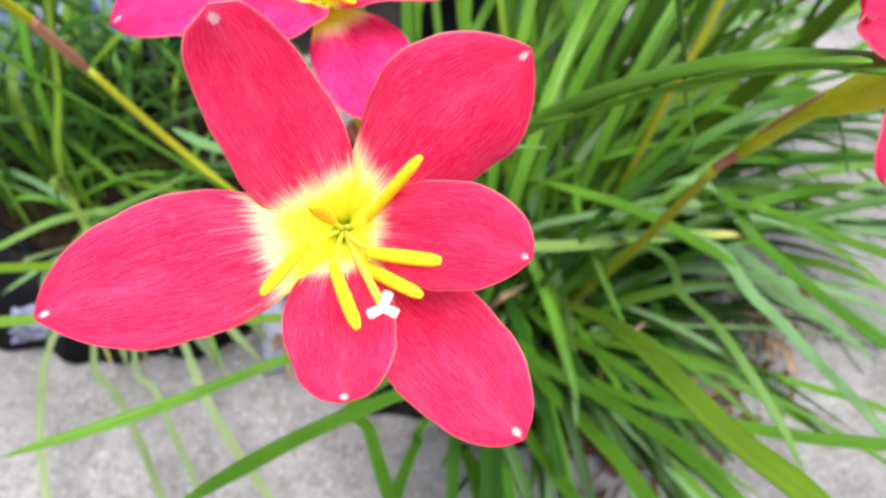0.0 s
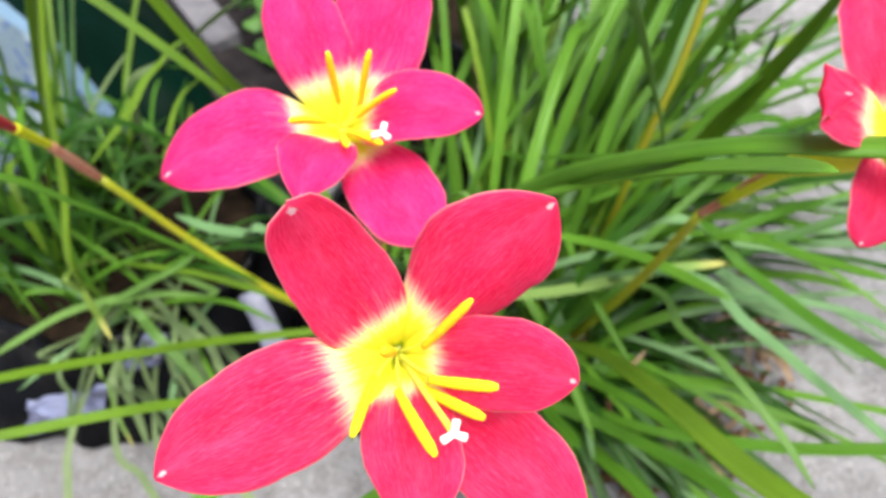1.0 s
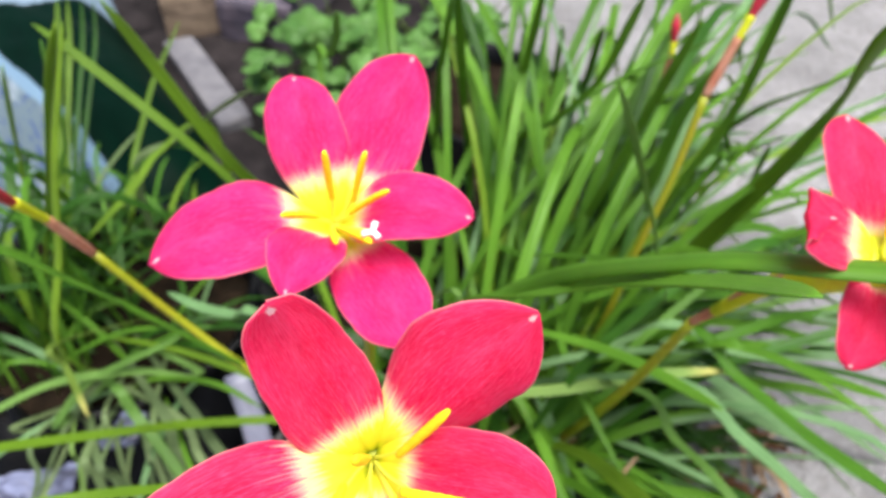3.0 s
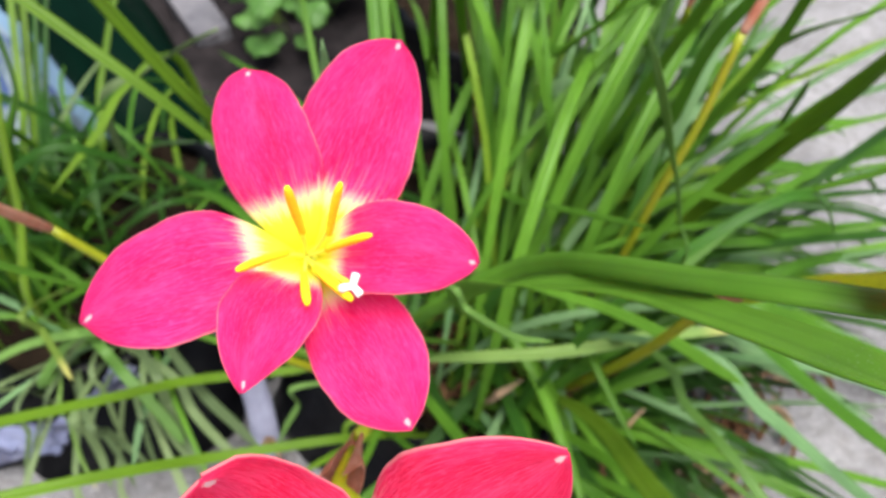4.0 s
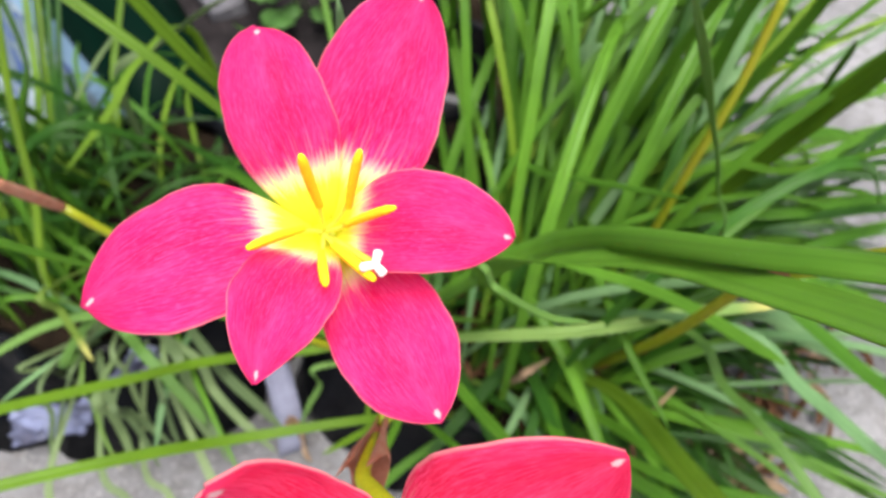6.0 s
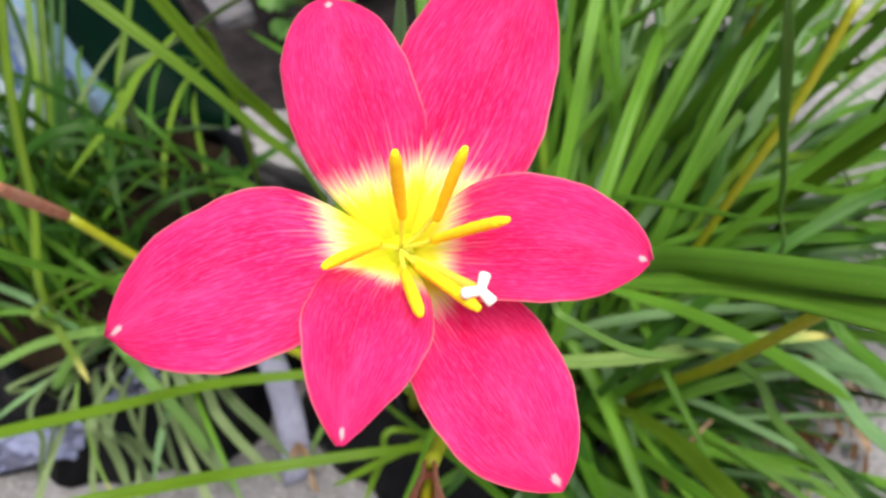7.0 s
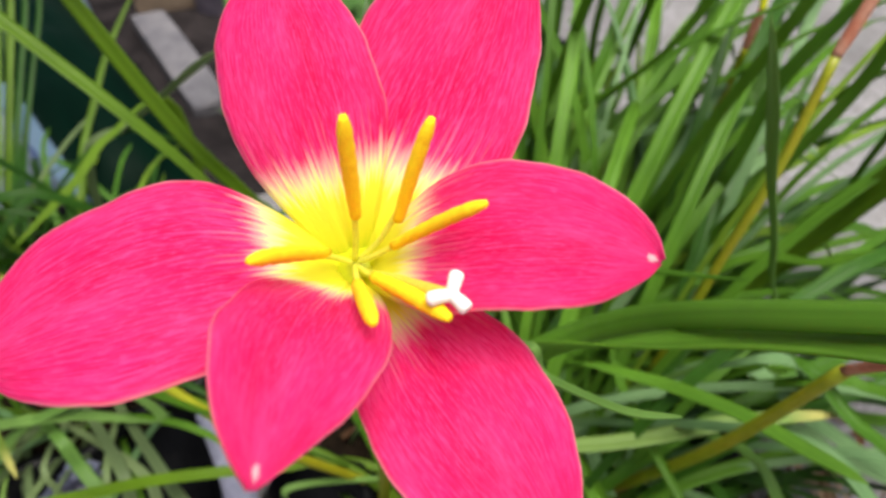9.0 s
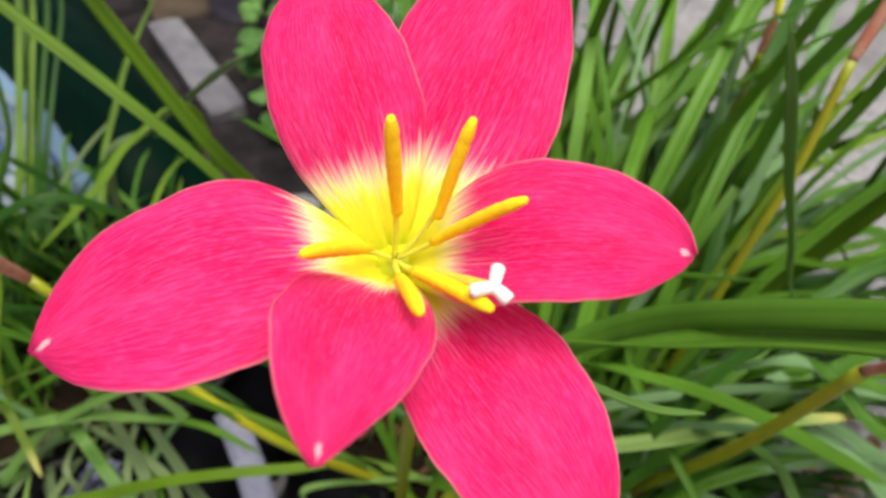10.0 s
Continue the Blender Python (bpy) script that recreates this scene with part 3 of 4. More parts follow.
        ((-1.02, 9.87, 35.00), 2.45, False, dict(flare=0.12, lie=-0.0012, rise=0.45, arch=-0.12, reach=0.70, bow=0.11, roll=0.17, widest=0.51, blunt=0.72, cup=-0.00, slant=0.02)),
        ((0.41, 6.21, 33.07), 1.73, True, dict(flare=0.10, fringe=0.03, rise=0.53, arch=0.19, reach=0.63, bow=0.15, roll=0.07, widest=0.52, blunt=0.67, cup=0.03, slant=0.01)),
        ((-0.71, 3.75, 31.86), 2.03, False, dict(flare=0.23, fringe=0.07, rise=0.38, arch=-0.14, reach=0.61, bow=0.08, roll=-0.21, widest=0.61, blunt=0.74, cup=0.13, slant=-0.03)),
        ((-3.22, 3.77, 33.16), 1.59, True, dict(flare=0.20, fringe=0.09, rise=0.28, arch=-0.05, reach=0.51, bow=-0.12, roll=-0.49, widest=0.50, blunt=0.84, cup=0.02, slant=0.04)),
        ((-6.68, 5.51, 32.14), 2.41, False, dict(flare=0.13, fringe=0.05, rise=0.86, arch=0.22, reach=0.47, bow=-0.18, roll=0.12, widest=0.61, blunt=0.77, cup=0.03, slant=0.02)),
    ],
    [((-2.76, 7.05, 32.84), (-2.79, 6.88, 34.28)), ((-2.29, 7.08, 32.77), (-1.95, 7.12, 34.12)), ((-2.33, 6.84, 32.6), (-1.42, 6.36, 33.69)), ((-2.71, 6.35, 32.5), (-2.45, 5.39, 33.05)), ((-3.1, 6.9, 32.4), (-3.62, 5.84, 33.38)), ((-2.55, 6.55, 32.4), (-1.74, 5.56, 32.93))],
    (-1.73, 5.76, 33.03), [(0.3, 1, 0.7), (0.6, -0.7, 0), (-1, -0.1, -0.2)],
    [(-0.036, 0.155, 0.05), (-0.032, 0.132, 0.14), (-0.029, 0.114, 0.20)], [(-0.0262, 0.1012, 0.2400), (-0.0262, 0.0925, 0.2640)], PETAL_PINK, 2, lean=0.0, lift=0.0065)
lily(
    "scarlet and pink rain lily behind crossing green leaves",
    (10.2, 6.9, 31.3), (0.25, -0.50, 0.83),
    [
        ((10.27, 10.41, 33.34), 2.3, True, dict(arch=0.05)),
        ((13.0, 8.9, 33.3), 1.9, False, {}),
        ((13.4, 5.6, 32.6), 1.7, True, {}),
        ((12.0, 3.5, 31.0), 1.9, False, {}),
        ((9.23, 4.54, 30.22), 1.8, True, dict(arch=0.22, rise=0.9)),
        ((8.12, 5.95, 33.66), 1.7, False, dict(rise=0.5, arch=-0.25, reach=1.7, blunt=0.8, widest=0.55)),
    ],
    [((10.4, 7.1, 32.4), (10.6, 7.9, 33.6)), ((10.7, 6.8, 32.4), (11.6, 7.0, 33.4)), ((10.8, 6.5, 32.3), (11.7, 6.0, 33.0)), ((10.6, 6.2, 32.3), (10.9, 5.1, 32.7)), ((10.2, 6.4, 32.3), (9.7, 5.6, 32.7)), ((10.1, 6.8, 32.4), (9.7, 6.9, 33.4))],
    (11.2, 5.3, 33.0), [(0.3, 1, 0.7), (0.6, -0.7, 0), (-1, -0.1, -0.2)],
    [(0.075, 0.16, 0.06), (0.086, 0.13, 0.16)], [(0.0961, 0.1168, 0.2316), (0.0970, 0.0893, 0.2835)], PETAL_RED, 3, stout=1.7, loose=0.0008)


def bud_stalk(label, line, joint, end, bud, thick):
    """A flower stalk with its papery sheath and a closed red bud."""
    ob = thing("budding_stalk", line[0], label, "flower stalk", "budding stalks")
    verts, faces = tube(line + [joint], lambda u: thick * (1.15 - 0.25 * u), 24, 10)
    part("stalk", mesh_of("stalk", verts, faces), SCAPE, ob, "olive-green stalk")
    a, b = Vector(joint), Vector(end)
    verts, faces = tube([a, a.lerp(b, 0.4), b], lambda u: thick * (0.8 + 0.3 * math.sin(math.pi * (0.1 + 0.75 * u))), 12, 10)
    part("sheath", mesh_of("sheath", verts, faces), SPATHE, ob, "papery red-brown sheath")
    c = Vector(bud)
    neck = b.lerp(c, 0.3)
    verts, faces = tube([b - (c - b) * 0.04, b.lerp(c, 0.16), neck], lambda u: thick * (0.85 + 0.2 * u), 8, 10)
    part("flower_tube", mesh_of("flower_tube", verts, faces), TUBE, ob, "yellow-green flower tube")
    b = neck
    verts, faces = tube([b - (c - b) * 0.05, b.lerp(c, 0.5), c], lambda u: thick * (0.75 + 0.8 * math.sin(math.pi * u ** 1.2)) * (1 - 0.75 * u ** 4), 16, 12)
    part("bud", mesh_of("bud", verts, faces), BUD, ob, "closed dark red flower bud")


bud_stalk("olive lily stalk leaning out with a dark red bud", [(-0.035, 0.165, 0.05), (-0.0816, 0.1430, 0.1388), (-0.1188, 0.1490, 0.1807)], (-0.1435, 0.1455, 0.231), (-0.1424, 0.1289, 0.2648), (-0.138, 0.090, 0.325), 0.0019)
bud_stalk("yellow-brown lily stalk among the leaves with a small bud", [(0.085, 0.20, 0.05), (0.094, 0.195, 0.13), (0.1001, 0.1955, 0.1961), (0.1063, 0.1989, 0.2347)], (0.1125, 0.2080, 0.275), (0.122, 0.2170, 0.298), (0.134, 0.228, 0.325), 0.0019)
bud_stalk("thin reddish lily stalk with a dark red bud", [(0.09, 0.25, 0.05), (0.112, 0.272, 0.15), (0.120, 0.281, 0.216)], (0.1195, 0.278, 0.24), (0.119, 0.276, 0.259), (0.118, 0.283, 0.278), 0.0017)

# ---- the leaves ----
CROWN = Vector((0.035, 0.185, 0.05))
MID = Vector((-0.035, 0.19, 0.05))
FRONT_FOOT = Vector((0.025, 0.160, 0.05))
LEFT = Vector((BAG_LEFT[0], BAG_LEFT[1], 0.05))
plant = thing("rain_lily_plant", CROWN, "dense tuft of long green strap leaves in a grow bag", "plant", "rain lily plants")
plant_left = thing("rain_lily_plant", LEFT, "bushy tuft of thin green strap leaves in a grow bag", "plant", "rain lily plants")


LEFT_BACK = LEFT + Vector((0.0, 0.035, 0.0))
LEFT_FRONT = LEFT + Vector((0.02, -0.03, 0.0))


def long_leaf(root, points, width, material=None, to=None, **extra):
    a = 900 * points[0][0] + 1300 * points[0][1]
    root = root + Vector((math.sin(a * 7), math.cos(a * 5), 0)) * 0.028
    leaf(to or plant, [root] + [Vector(p) for p in points], width, material, nu=30, **extra)


long_leaf(CROWN, [(-0.0139, 0.1380, 0.1680), (0.0282, 0.1283, 0.2341), (0.0582, 0.0753, 0.3066), (0.0920, 0.0567, 0.3242), (0.122, 0.046, 0.332)], 0.0072, tip_from=0.8)
long_leaf(CROWN, [(0.0054, 0.1289, 0.2111), (0.0409, 0.0995, 0.2669), (0.0556, 0.0608, 0.3132), (0.0645, 0.0335, 0.3407)], 0.0108, tip_from=0.86)
long_leaf(MID, [(-0.0175, 0.1372, 0.1392), (0.0552, 0.1402, 0.1456), (0.1040, 0.1459, 0.1528), (0.1467, 0.1476, 0.1571)], 0.0066, LEAF_TIP)
long_leaf(MID, [(-0.0029, 0.1083, 0.2519), (0.0072, 0.0948, 0.2600), (0.0183, 0.0811, 0.2701), (0.0276, 0.0775, 0.2740)], 0.0019, LEAF_THIN)
long_leaf(FRONT_FOOT, [(-0.0450, 0.1700, 0.0650), (-0.0908, 0.1654, 0.0700), (-0.1356, 0.1513, 0.0871), (-0.1618, 0.1250, 0.1221), (-0.2039, 0.0919, 0.1607), (-0.235, 0.07, 0.175)], 0.0056, LEAF_FRESH)
long_leaf(FRONT_FOOT, [(-0.0345, 0.1113, 0.1129), (-0.0961, 0.0970, 0.1262), (-0.1342, 0.0790, 0.1552), (-0.1817, 0.0604, 0.1734), (-0.23, 0.045, 0.185)], 0.0048, LEAF_FRESH)
long_leaf(MID, [(-0.033, 0.072, 0.170), (-0.0588, 0.0509, 0.1802), (-0.0847, 0.0332, 0.1850), (-0.1081, 0.0181, 0.1910), (-0.1287, 0.0051, 0.1978)], 0.0042)
long_leaf(MID, [(0.013, 0.062, 0.170), (-0.0130, 0.0359, 0.1936), (-0.0336, 0.0182, 0.2063), (-0.0490, 0.0014, 0.2191), (-0.0599, -0.0139, 0.2322)], 0.0049)
long_leaf(MID, [(-0.036, 0.160, 0.16), (-0.035, 0.150, 0.23), (-0.033, 0.140, 0.29), (-0.031, 0.1317, 0.3255)], 0.0042, LEAF_PALE)
long_leaf(MID, [(-0.0778, 0.2055, 0.1769), (-0.0984, 0.2072, 0.2108), (-0.1197, 0.2091, 0.2397), (-0.1686, 0.2293, 0.2728), (-0.19, 0.24, 0.283)], 0.0056, LEAF_MID)
long_leaf(MID, [(-0.0831, 0.2436, 0.1427), (-0.0983, 0.2382, 0.1832), (-0.1138, 0.2280, 0.2229), (-0.1385, 0.2285, 0.2790), (-0.15, 0.23, 0.30)], 0.0060, LEAF_FRESH, twist=1.2)
leaf(plant_left, [LEFT + Vector((0.09, 0.04, 0.0)), Vector((-0.1424, 0.2949, 0.1878)), Vector((-0.1680, 0.2729, 0.1874)), Vector((-0.1762, 0.2463, 0.1813)), Vector((-0.1912, 0.2097, 0.1746))], 0.0052, LEAF_OLIVE, nu=24)
long_leaf(MID, [(-0.1186, 0.1308, 0.2043), (-0.1263, 0.1216, 0.2291), (-0.1358, 0.1152, 0.2485), (-0.1469, 0.1122, 0.2635), (-0.16, 0.108, 0.275)], 0.0044)
long_leaf(CROWN, [(0.0945, 0.1414, 0.1494), (0.1067, 0.1076, 0.1595), (0.1117, 0.0813, 0.1767), (0.1257, 0.0512, 0.1754), (0.135, 0.03, 0.17)], 0.0044, LEAF_THIN)
long_leaf(CROWN, [(0.0999, 0.1301, 0.1739), (0.1326, 0.1018, 0.1702), (0.1671, 0.0846, 0.1473), (0.2090, 0.0689, 0.1153), (0.235, 0.06, 0.09)], 0.0066, LEAF_PALE)
long_leaf(CROWN, [(0.0721, 0.1244, 0.1139), (0.0728, 0.0641, 0.1925), (0.0861, 0.0216, 0.2219), (0.0968, 0.0002, 0.2368), (0.106, -0.02, 0.242)], 0.0092, LEAF_OLIVE)
long_leaf(CROWN, [(0.0436, 0.1151, 0.0885), (0.0800, 0.0883, 0.0954), (0.1081, 0.0625, 0.1092), (0.1276, 0.0324, 0.1272), (0.14, 0.01, 0.13)], 0.0072)
long_leaf(CROWN, [(0.0228, 0.2350, 0.1417), (0.0454, 0.2069, 0.1752), (0.0616, 0.1759, 0.2066), (0.0760, 0.1430, 0.2383)], 0.0046)
long_leaf(CROWN, [(0.1151, 0.2137, 0.1231), (0.1500, 0.2059, 0.2145), (0.1534, 0.1825, 0.2799), (0.1415, 0.1575, 0.3272), (0.135, 0.14, 0.345)], 0.0112, LEAF_FRESH)
long_leaf(CROWN, [(0.100, 0.160, 0.180), (0.093, 0.159, 0.227), (0.0797, 0.1614, 0.262), (0.0678, 0.1577, 0.289), (0.0554, 0.153, 0.3144)], 0.0034, LEAF_THIN, base=0.9, twist=1.5)
leaf(plant_left, [LEFT + Vector((0.04, -0.06, 0.0)), Vector((-0.2035, 0.1672, 0.1283)), Vector((-0.1936, 0.1886, 0.1851)), Vector((-0.1812, 0.2021, 0.2378)), Vector((-0.1652, 0.2232, 0.2926))], 0.0046, LEAF_OLIVE, nu=24)

long_leaf(CROWN, [(0.041, 0.289, 0.171), (0.068, 0.282, 0.214), (0.093, 0.268, 0.248), (0.113, 0.248, 0.274), (0.123, 0.238, 0.288)], 0.0049)
long_leaf(CROWN, [(0.086, 0.288, 0.187), (0.112, 0.278, 0.221), (0.132, 0.264, 0.252), (0.147, 0.247, 0.276), (0.154, 0.239, 0.288)], 0.0048)
long_leaf(CROWN, [(0.059, 0.285, 0.168), (0.082, 0.283, 0.187), (0.107, 0.278, 0.202), (0.129, 0.270, 0.213), (0.141, 0.265, 0.219)], 0.0060, LEAF_PALE)
long_leaf(CROWN, [(0.051, 0.338, 0.137), (0.050, 0.343, 0.169), (0.050, 0.345, 0.199), (0.050, 0.347, 0.227), (0.050, 0.347, 0.241)], 0.0043)
long_leaf(CROWN, [(0.085, 0.375, 0.146), (0.081, 0.373, 0.172), (0.078, 0.370, 0.197), (0.077, 0.365, 0.220), (0.076, 0.363, 0.231)], 0.0043)
long_leaf(CROWN, [(0.095, 0.377, 0.148), (0.097, 0.367, 0.177), (0.098, 0.357, 0.204), (0.097, 0.346, 0.230), (0.097, 0.340, 0.242)], 0.0049)
long_leaf(CROWN, [(0.105, 0.240, 0.155), (0.117, 0.245, 0.199), (0.123, 0.248, 0.240), (0.132, 0.243, 0.271), (0.137, 0.240, 0.287)], 0.0062)
long_leaf(CROWN, [(0.161, 0.276, 0.178), (0.167, 0.269, 0.196), (0.172, 0.260, 0.211), (0.177, 0.250, 0.224), (0.179, 0.245, 0.231)], 0.0052)
long_leaf(CROWN, [(0.161, 0.232, 0.178), (0.160, 0.227, 0.196), (0.158, 0.220, 0.213), (0.156, 0.211, 0.228), (0.156, 0.207, 0.235)], 0.0043)
long_leaf(CROWN, [(0.169, 0.237, 0.183), (0.167, 0.235, 0.200), (0.165, 0.232, 0.215), (0.163, 0.228, 0.230), (0.162, 0.227, 0.238)], 0.0029)
long_leaf(CROWN, [(0.103, 0.154, 0.183), (0.155, 0.176, 0.130), (0.210, 0.193, 0.080), (0.286, 0.186, 0.027), (0.324, 0.182, 0.001)], 0.0067, LEAF_PALE)
long_leaf(CROWN, [(0.098, 0.185, 0.101), (0.107, 0.181, 0.121), (0.115, 0.176, 0.140), (0.122, 0.170, 0.158), (0.126, 0.167, 0.167)], 0.0066)
long_leaf(MID, [(-0.085, 0.164, 0.168), (-0.105, 0.170, 0.163), (-0.125, 0.177, 0.160), (-0.145, 0.187, 0.160)], 0.0058, LEAF_PALE)
long_leaf(LEFT_FRONT, [(-0.132, 0.167, 0.114), (-0.174, 0.170, 0.110), (-0.218, 0.166, 0.102), (-0.255, 0.156, 0.086), (-0.273, 0.151, 0.077)], 0.0058, LEAF_THIN, to=plant_left)
long_leaf(LEFT_FRONT, [(-0.221, 0.156, 0.072), (-0.203, 0.166, 0.099), (-0.177, 0.171, 0.116), (-0.150, 0.173, 0.132), (-0.137, 0.174, 0.141)], 0.0051, LEAF_THIN, to=plant_left)
long_leaf(LEFT_FRONT, [(-0.186, 0.168, 0.099), (-0.173, 0.156, 0.088), (-0.159, 0.144, 0.078), (-0.146, 0.132, 0.067), (-0.140, 0.125, 0.061)], 0.0059, LEAF_THIN, to=plant_left)
long_leaf(LEFT_FRONT, [(-0.2284, 0.1478, 0.078), (-0.2244, 0.1287, 0.066), (-0.2286, 0.1188, 0.052), (-0.2303, 0.1065, 0.04)], 0.0029, LEAF_SAGE, to=plant_left, fold=0.12)
long_leaf(LEFT_FRONT, [(-0.2136, 0.1541, 0.078), (-0.2212, 0.1436, 0.066), (-0.228, 0.1321, 0.052), (-0.2316, 0.118, 0.04)], 0.0028, LEAF_SAGE, to=plant_left, fold=0.12)
long_leaf(LEFT_FRONT, [(-0.2111, 0.1685, 0.078), (-0.2114, 0.1627, 0.066), (-0.2126, 0.1574, 0.052), (-0.2134, 0.154, 0.04)], 0.0031, LEAF_SAGE, to=plant_left, fold=0.12)
long_leaf(LEFT_FRONT, [(-0.2077, 0.145, 0.078), (-0.2047, 0.1363, 0.066), (-0.1994, 0.1206, 0.052), (-0.1913, 0.1069, 0.04)], 0.0021, LEAF_TIP, to=plant_left, fold=0.12)
long_leaf(LEFT_FRONT, [(-0.1968, 0.1377, 0.078), (-0.1913, 0.1291, 0.066), (-0.1878, 0.1207, 0.052), (-0.1826, 0.107, 0.04)], 0.0048, LEAF_MIST, to=plant_left, fold=0.12)
long_leaf(LEFT_FRONT, [(-0.1964, 0.1671, 0.078), (-0.1899, 0.1534, 0.066), (-0.1859, 0.1418, 0.052), (-0.1809, 0.1329, 0.04)], 0.0029, LEAF_MIST, to=plant_left, fold=0.12)
long_leaf(LEFT_FRONT, [(-0.1892, 0.1335, 0.078), (-0.1833, 0.1307, 0.066), (-0.1759, 0.1274, 0.052), (-0.1648, 0.1202, 0.04)], 0.0045, LEAF_SAGE, to=plant_left, fold=0.12)
long_leaf(LEFT_FRONT, [(-0.1633, 0.1396, 0.078), (-0.163, 0.1338, 0.066), (-0.1619, 0.1254, 0.052), (-0.1587, 0.1166, 0.04)], 0.0028, LEAF_SAGE, to=plant_left, fold=0.12)
long_leaf(LEFT_FRONT, [(-0.1673, 0.1643, 0.078), (-0.16, 0.146, 0.066), (-0.1515, 0.133, 0.052), (-0.1383, 0.1183, 0.04)], 0.0037, LEAF_MIST, to=plant_left, fold=0.12)
long_leaf(LEFT_FRONT, [(-0.164, 0.1659, 0.078), (-0.1527, 0.1461, 0.066), (-0.1431, 0.1315, 0.052), (-0.1308, 0.1104, 0.04)], 0.0061, LEAF_SAGE, to=plant_left, fold=0.12)
long_leaf(LEFT_FRONT, [(-0.1526, 0.1613, 0.078), (-0.1381, 0.1432, 0.066), (-0.1236, 0.1303, 0.052), (-0.1044, 0.1164, 0.04)], 0.0051, LEAF_MIST, to=plant_left, fold=0.12)
long_leaf(LEFT_FRONT, [(-0.1464, 0.1662, 0.078), (-0.1307, 0.1502, 0.066), (-0.1173, 0.141, 0.052), (-0.1018, 0.1292, 0.04)], 0.0059, LEAF_SAGE, to=plant_left, fold=0.12)
long_leaf(LEFT_FRONT, [(-0.2425, 0.1529, 0.078), (-0.2366, 0.1559, 0.066), (-0.2324, 0.1571, 0.052), (-0.2238, 0.1547, 0.04)], 0.0032, LEAF_MIST, to=plant_left, fold=0.12)
long_leaf(LEFT_FRONT, [(-0.1865, 0.1335, 0.078), (-0.1806, 0.1263, 0.066), (-0.1748, 0.118, 0.052), (-0.1688, 0.1071, 0.04)], 0.0029, LEAF_SAGE, to=plant_left, fold=0.12)
long_leaf(LEFT_FRONT, [(-0.2015, 0.1665, 0.140), (-0.1958, 0.1567, 0.1328), (-0.1906, 0.1487, 0.1213), (-0.1856, 0.1404, 0.1096)], 0.0034, LEAF_YELLOW, to=plant_left)
long_leaf(FRONT_FOOT, [(-0.0716, 0.148, 0.09), (-0.0756, 0.1405, 0.08), (-0.0823, 0.1337, 0.07), (-0.0894, 0.1271, 0.055)], 0.0034, LEAF_THIN)
long_leaf(FRONT_FOOT, [(-0.0238, 0.1261, 0.085), (-0.04, 0.1208, 0.08), (-0.0567, 0.1155, 0.07), (-0.0747, 0.1092, 0.06)], 0.0038, LEAF_FRESH)
long_leaf(FRONT_FOOT, [(-0.0433, 0.1319, 0.08), (-0.0493, 0.1212, 0.07), (-0.0545, 0.113, 0.06), (-0.0595, 0.1019, 0.05)], 0.0034, LEAF_FRESH)
long_leaf(LEFT_FRONT, [(-0.204, 0.117, 0.045), (-0.183, 0.090, 0.038), (-0.162, 0.064, 0.032), (-0.143, 0.038, 0.030), (-0.133, 0.025, 0.028)], 0.0042, LEAF_MIST, to=plant_left)
long_leaf(LEFT_FRONT, [(-0.149, 0.118, 0.045), (-0.131, 0.091, 0.038), (-0.110, 0.067, 0.033), (-0.088, 0.045, 0.030), (-0.077, 0.034, 0.028)], 0.0052, LEAF_MIST, to=plant_left)
long_leaf(LEFT_FRONT, [(-0.179, 0.115, 0.045), (-0.162, 0.094, 0.038), (-0.146, 0.072, 0.033), (-0.130, 0.051, 0.030), (-0.122, 0.040, 0.028)], 0.0039, LEAF_MIST, to=plant_left)
long_leaf(LEFT_FRONT, [(-0.224, 0.115, 0.053), (-0.221, 0.085, 0.046), (-0.214, 0.058, 0.038), (-0.203, 0.032, 0.030), (-0.197, 0.020, 0.026)], 0.0044, LEAF_MIST, to=plant_left)
long_leaf(CROWN, [(-0.042, 0.099, 0.043), (-0.033, 0.074, 0.058), (-0.024, 0.051, 0.074), (-0.016, 0.031, 0.091), (-0.012, 0.020, 0.099)], 0.0070)
long_leaf(CROWN, [(-0.002, 0.092, 0.036), (-0.007, 0.070, 0.054), (-0.011, 0.050, 0.072), (-0.013, 0.031, 0.091), (-0.014, 0.021, 0.100)], 0.0058)
long_leaf(CROWN, [(0.036, 0.105, 0.045), (0.048, 0.078, 0.067), (0.057, 0.053, 0.090), (0.063, 0.031, 0.114), (0.066, 0.019, 0.126)], 0.0073)
long_leaf(CROWN, [(0.012, 0.084, 0.043), (0.018, 0.063, 0.069), (0.022, 0.043, 0.096), (0.023, 0.025, 0.123), (0.024, 0.016, 0.137)], 0.0066)
long_leaf(CROWN, [(0.058, 0.120, 0.056), (0.074, 0.086, 0.074), (0.088, 0.058, 0.094), (0.097, 0.031, 0.114), (0.101, 0.018, 0.124)], 0.0085)
long_leaf(CROWN, [(0.091, 0.095, 0.086), (0.130, 0.078, 0.100), (0.165, 0.066, 0.115), (0.196, 0.059, 0.130), (0.212, 0.055, 0.138)], 0.0064)
long_leaf(CROWN, [(0.124, 0.174, 0.155), (0.146, 0.141, 0.160), (0.163, 0.109, 0.166), (0.178, 0.083, 0.174), (0.186, 0.069, 0.179)], 0.0066)
long_leaf(CROWN, [(0.038, 0.170, 0.154), (0.066, 0.155, 0.168), (0.090, 0.136, 0.178), (0.108, 0.115, 0.186), (0.118, 0.104, 0.190)], 0.0062)
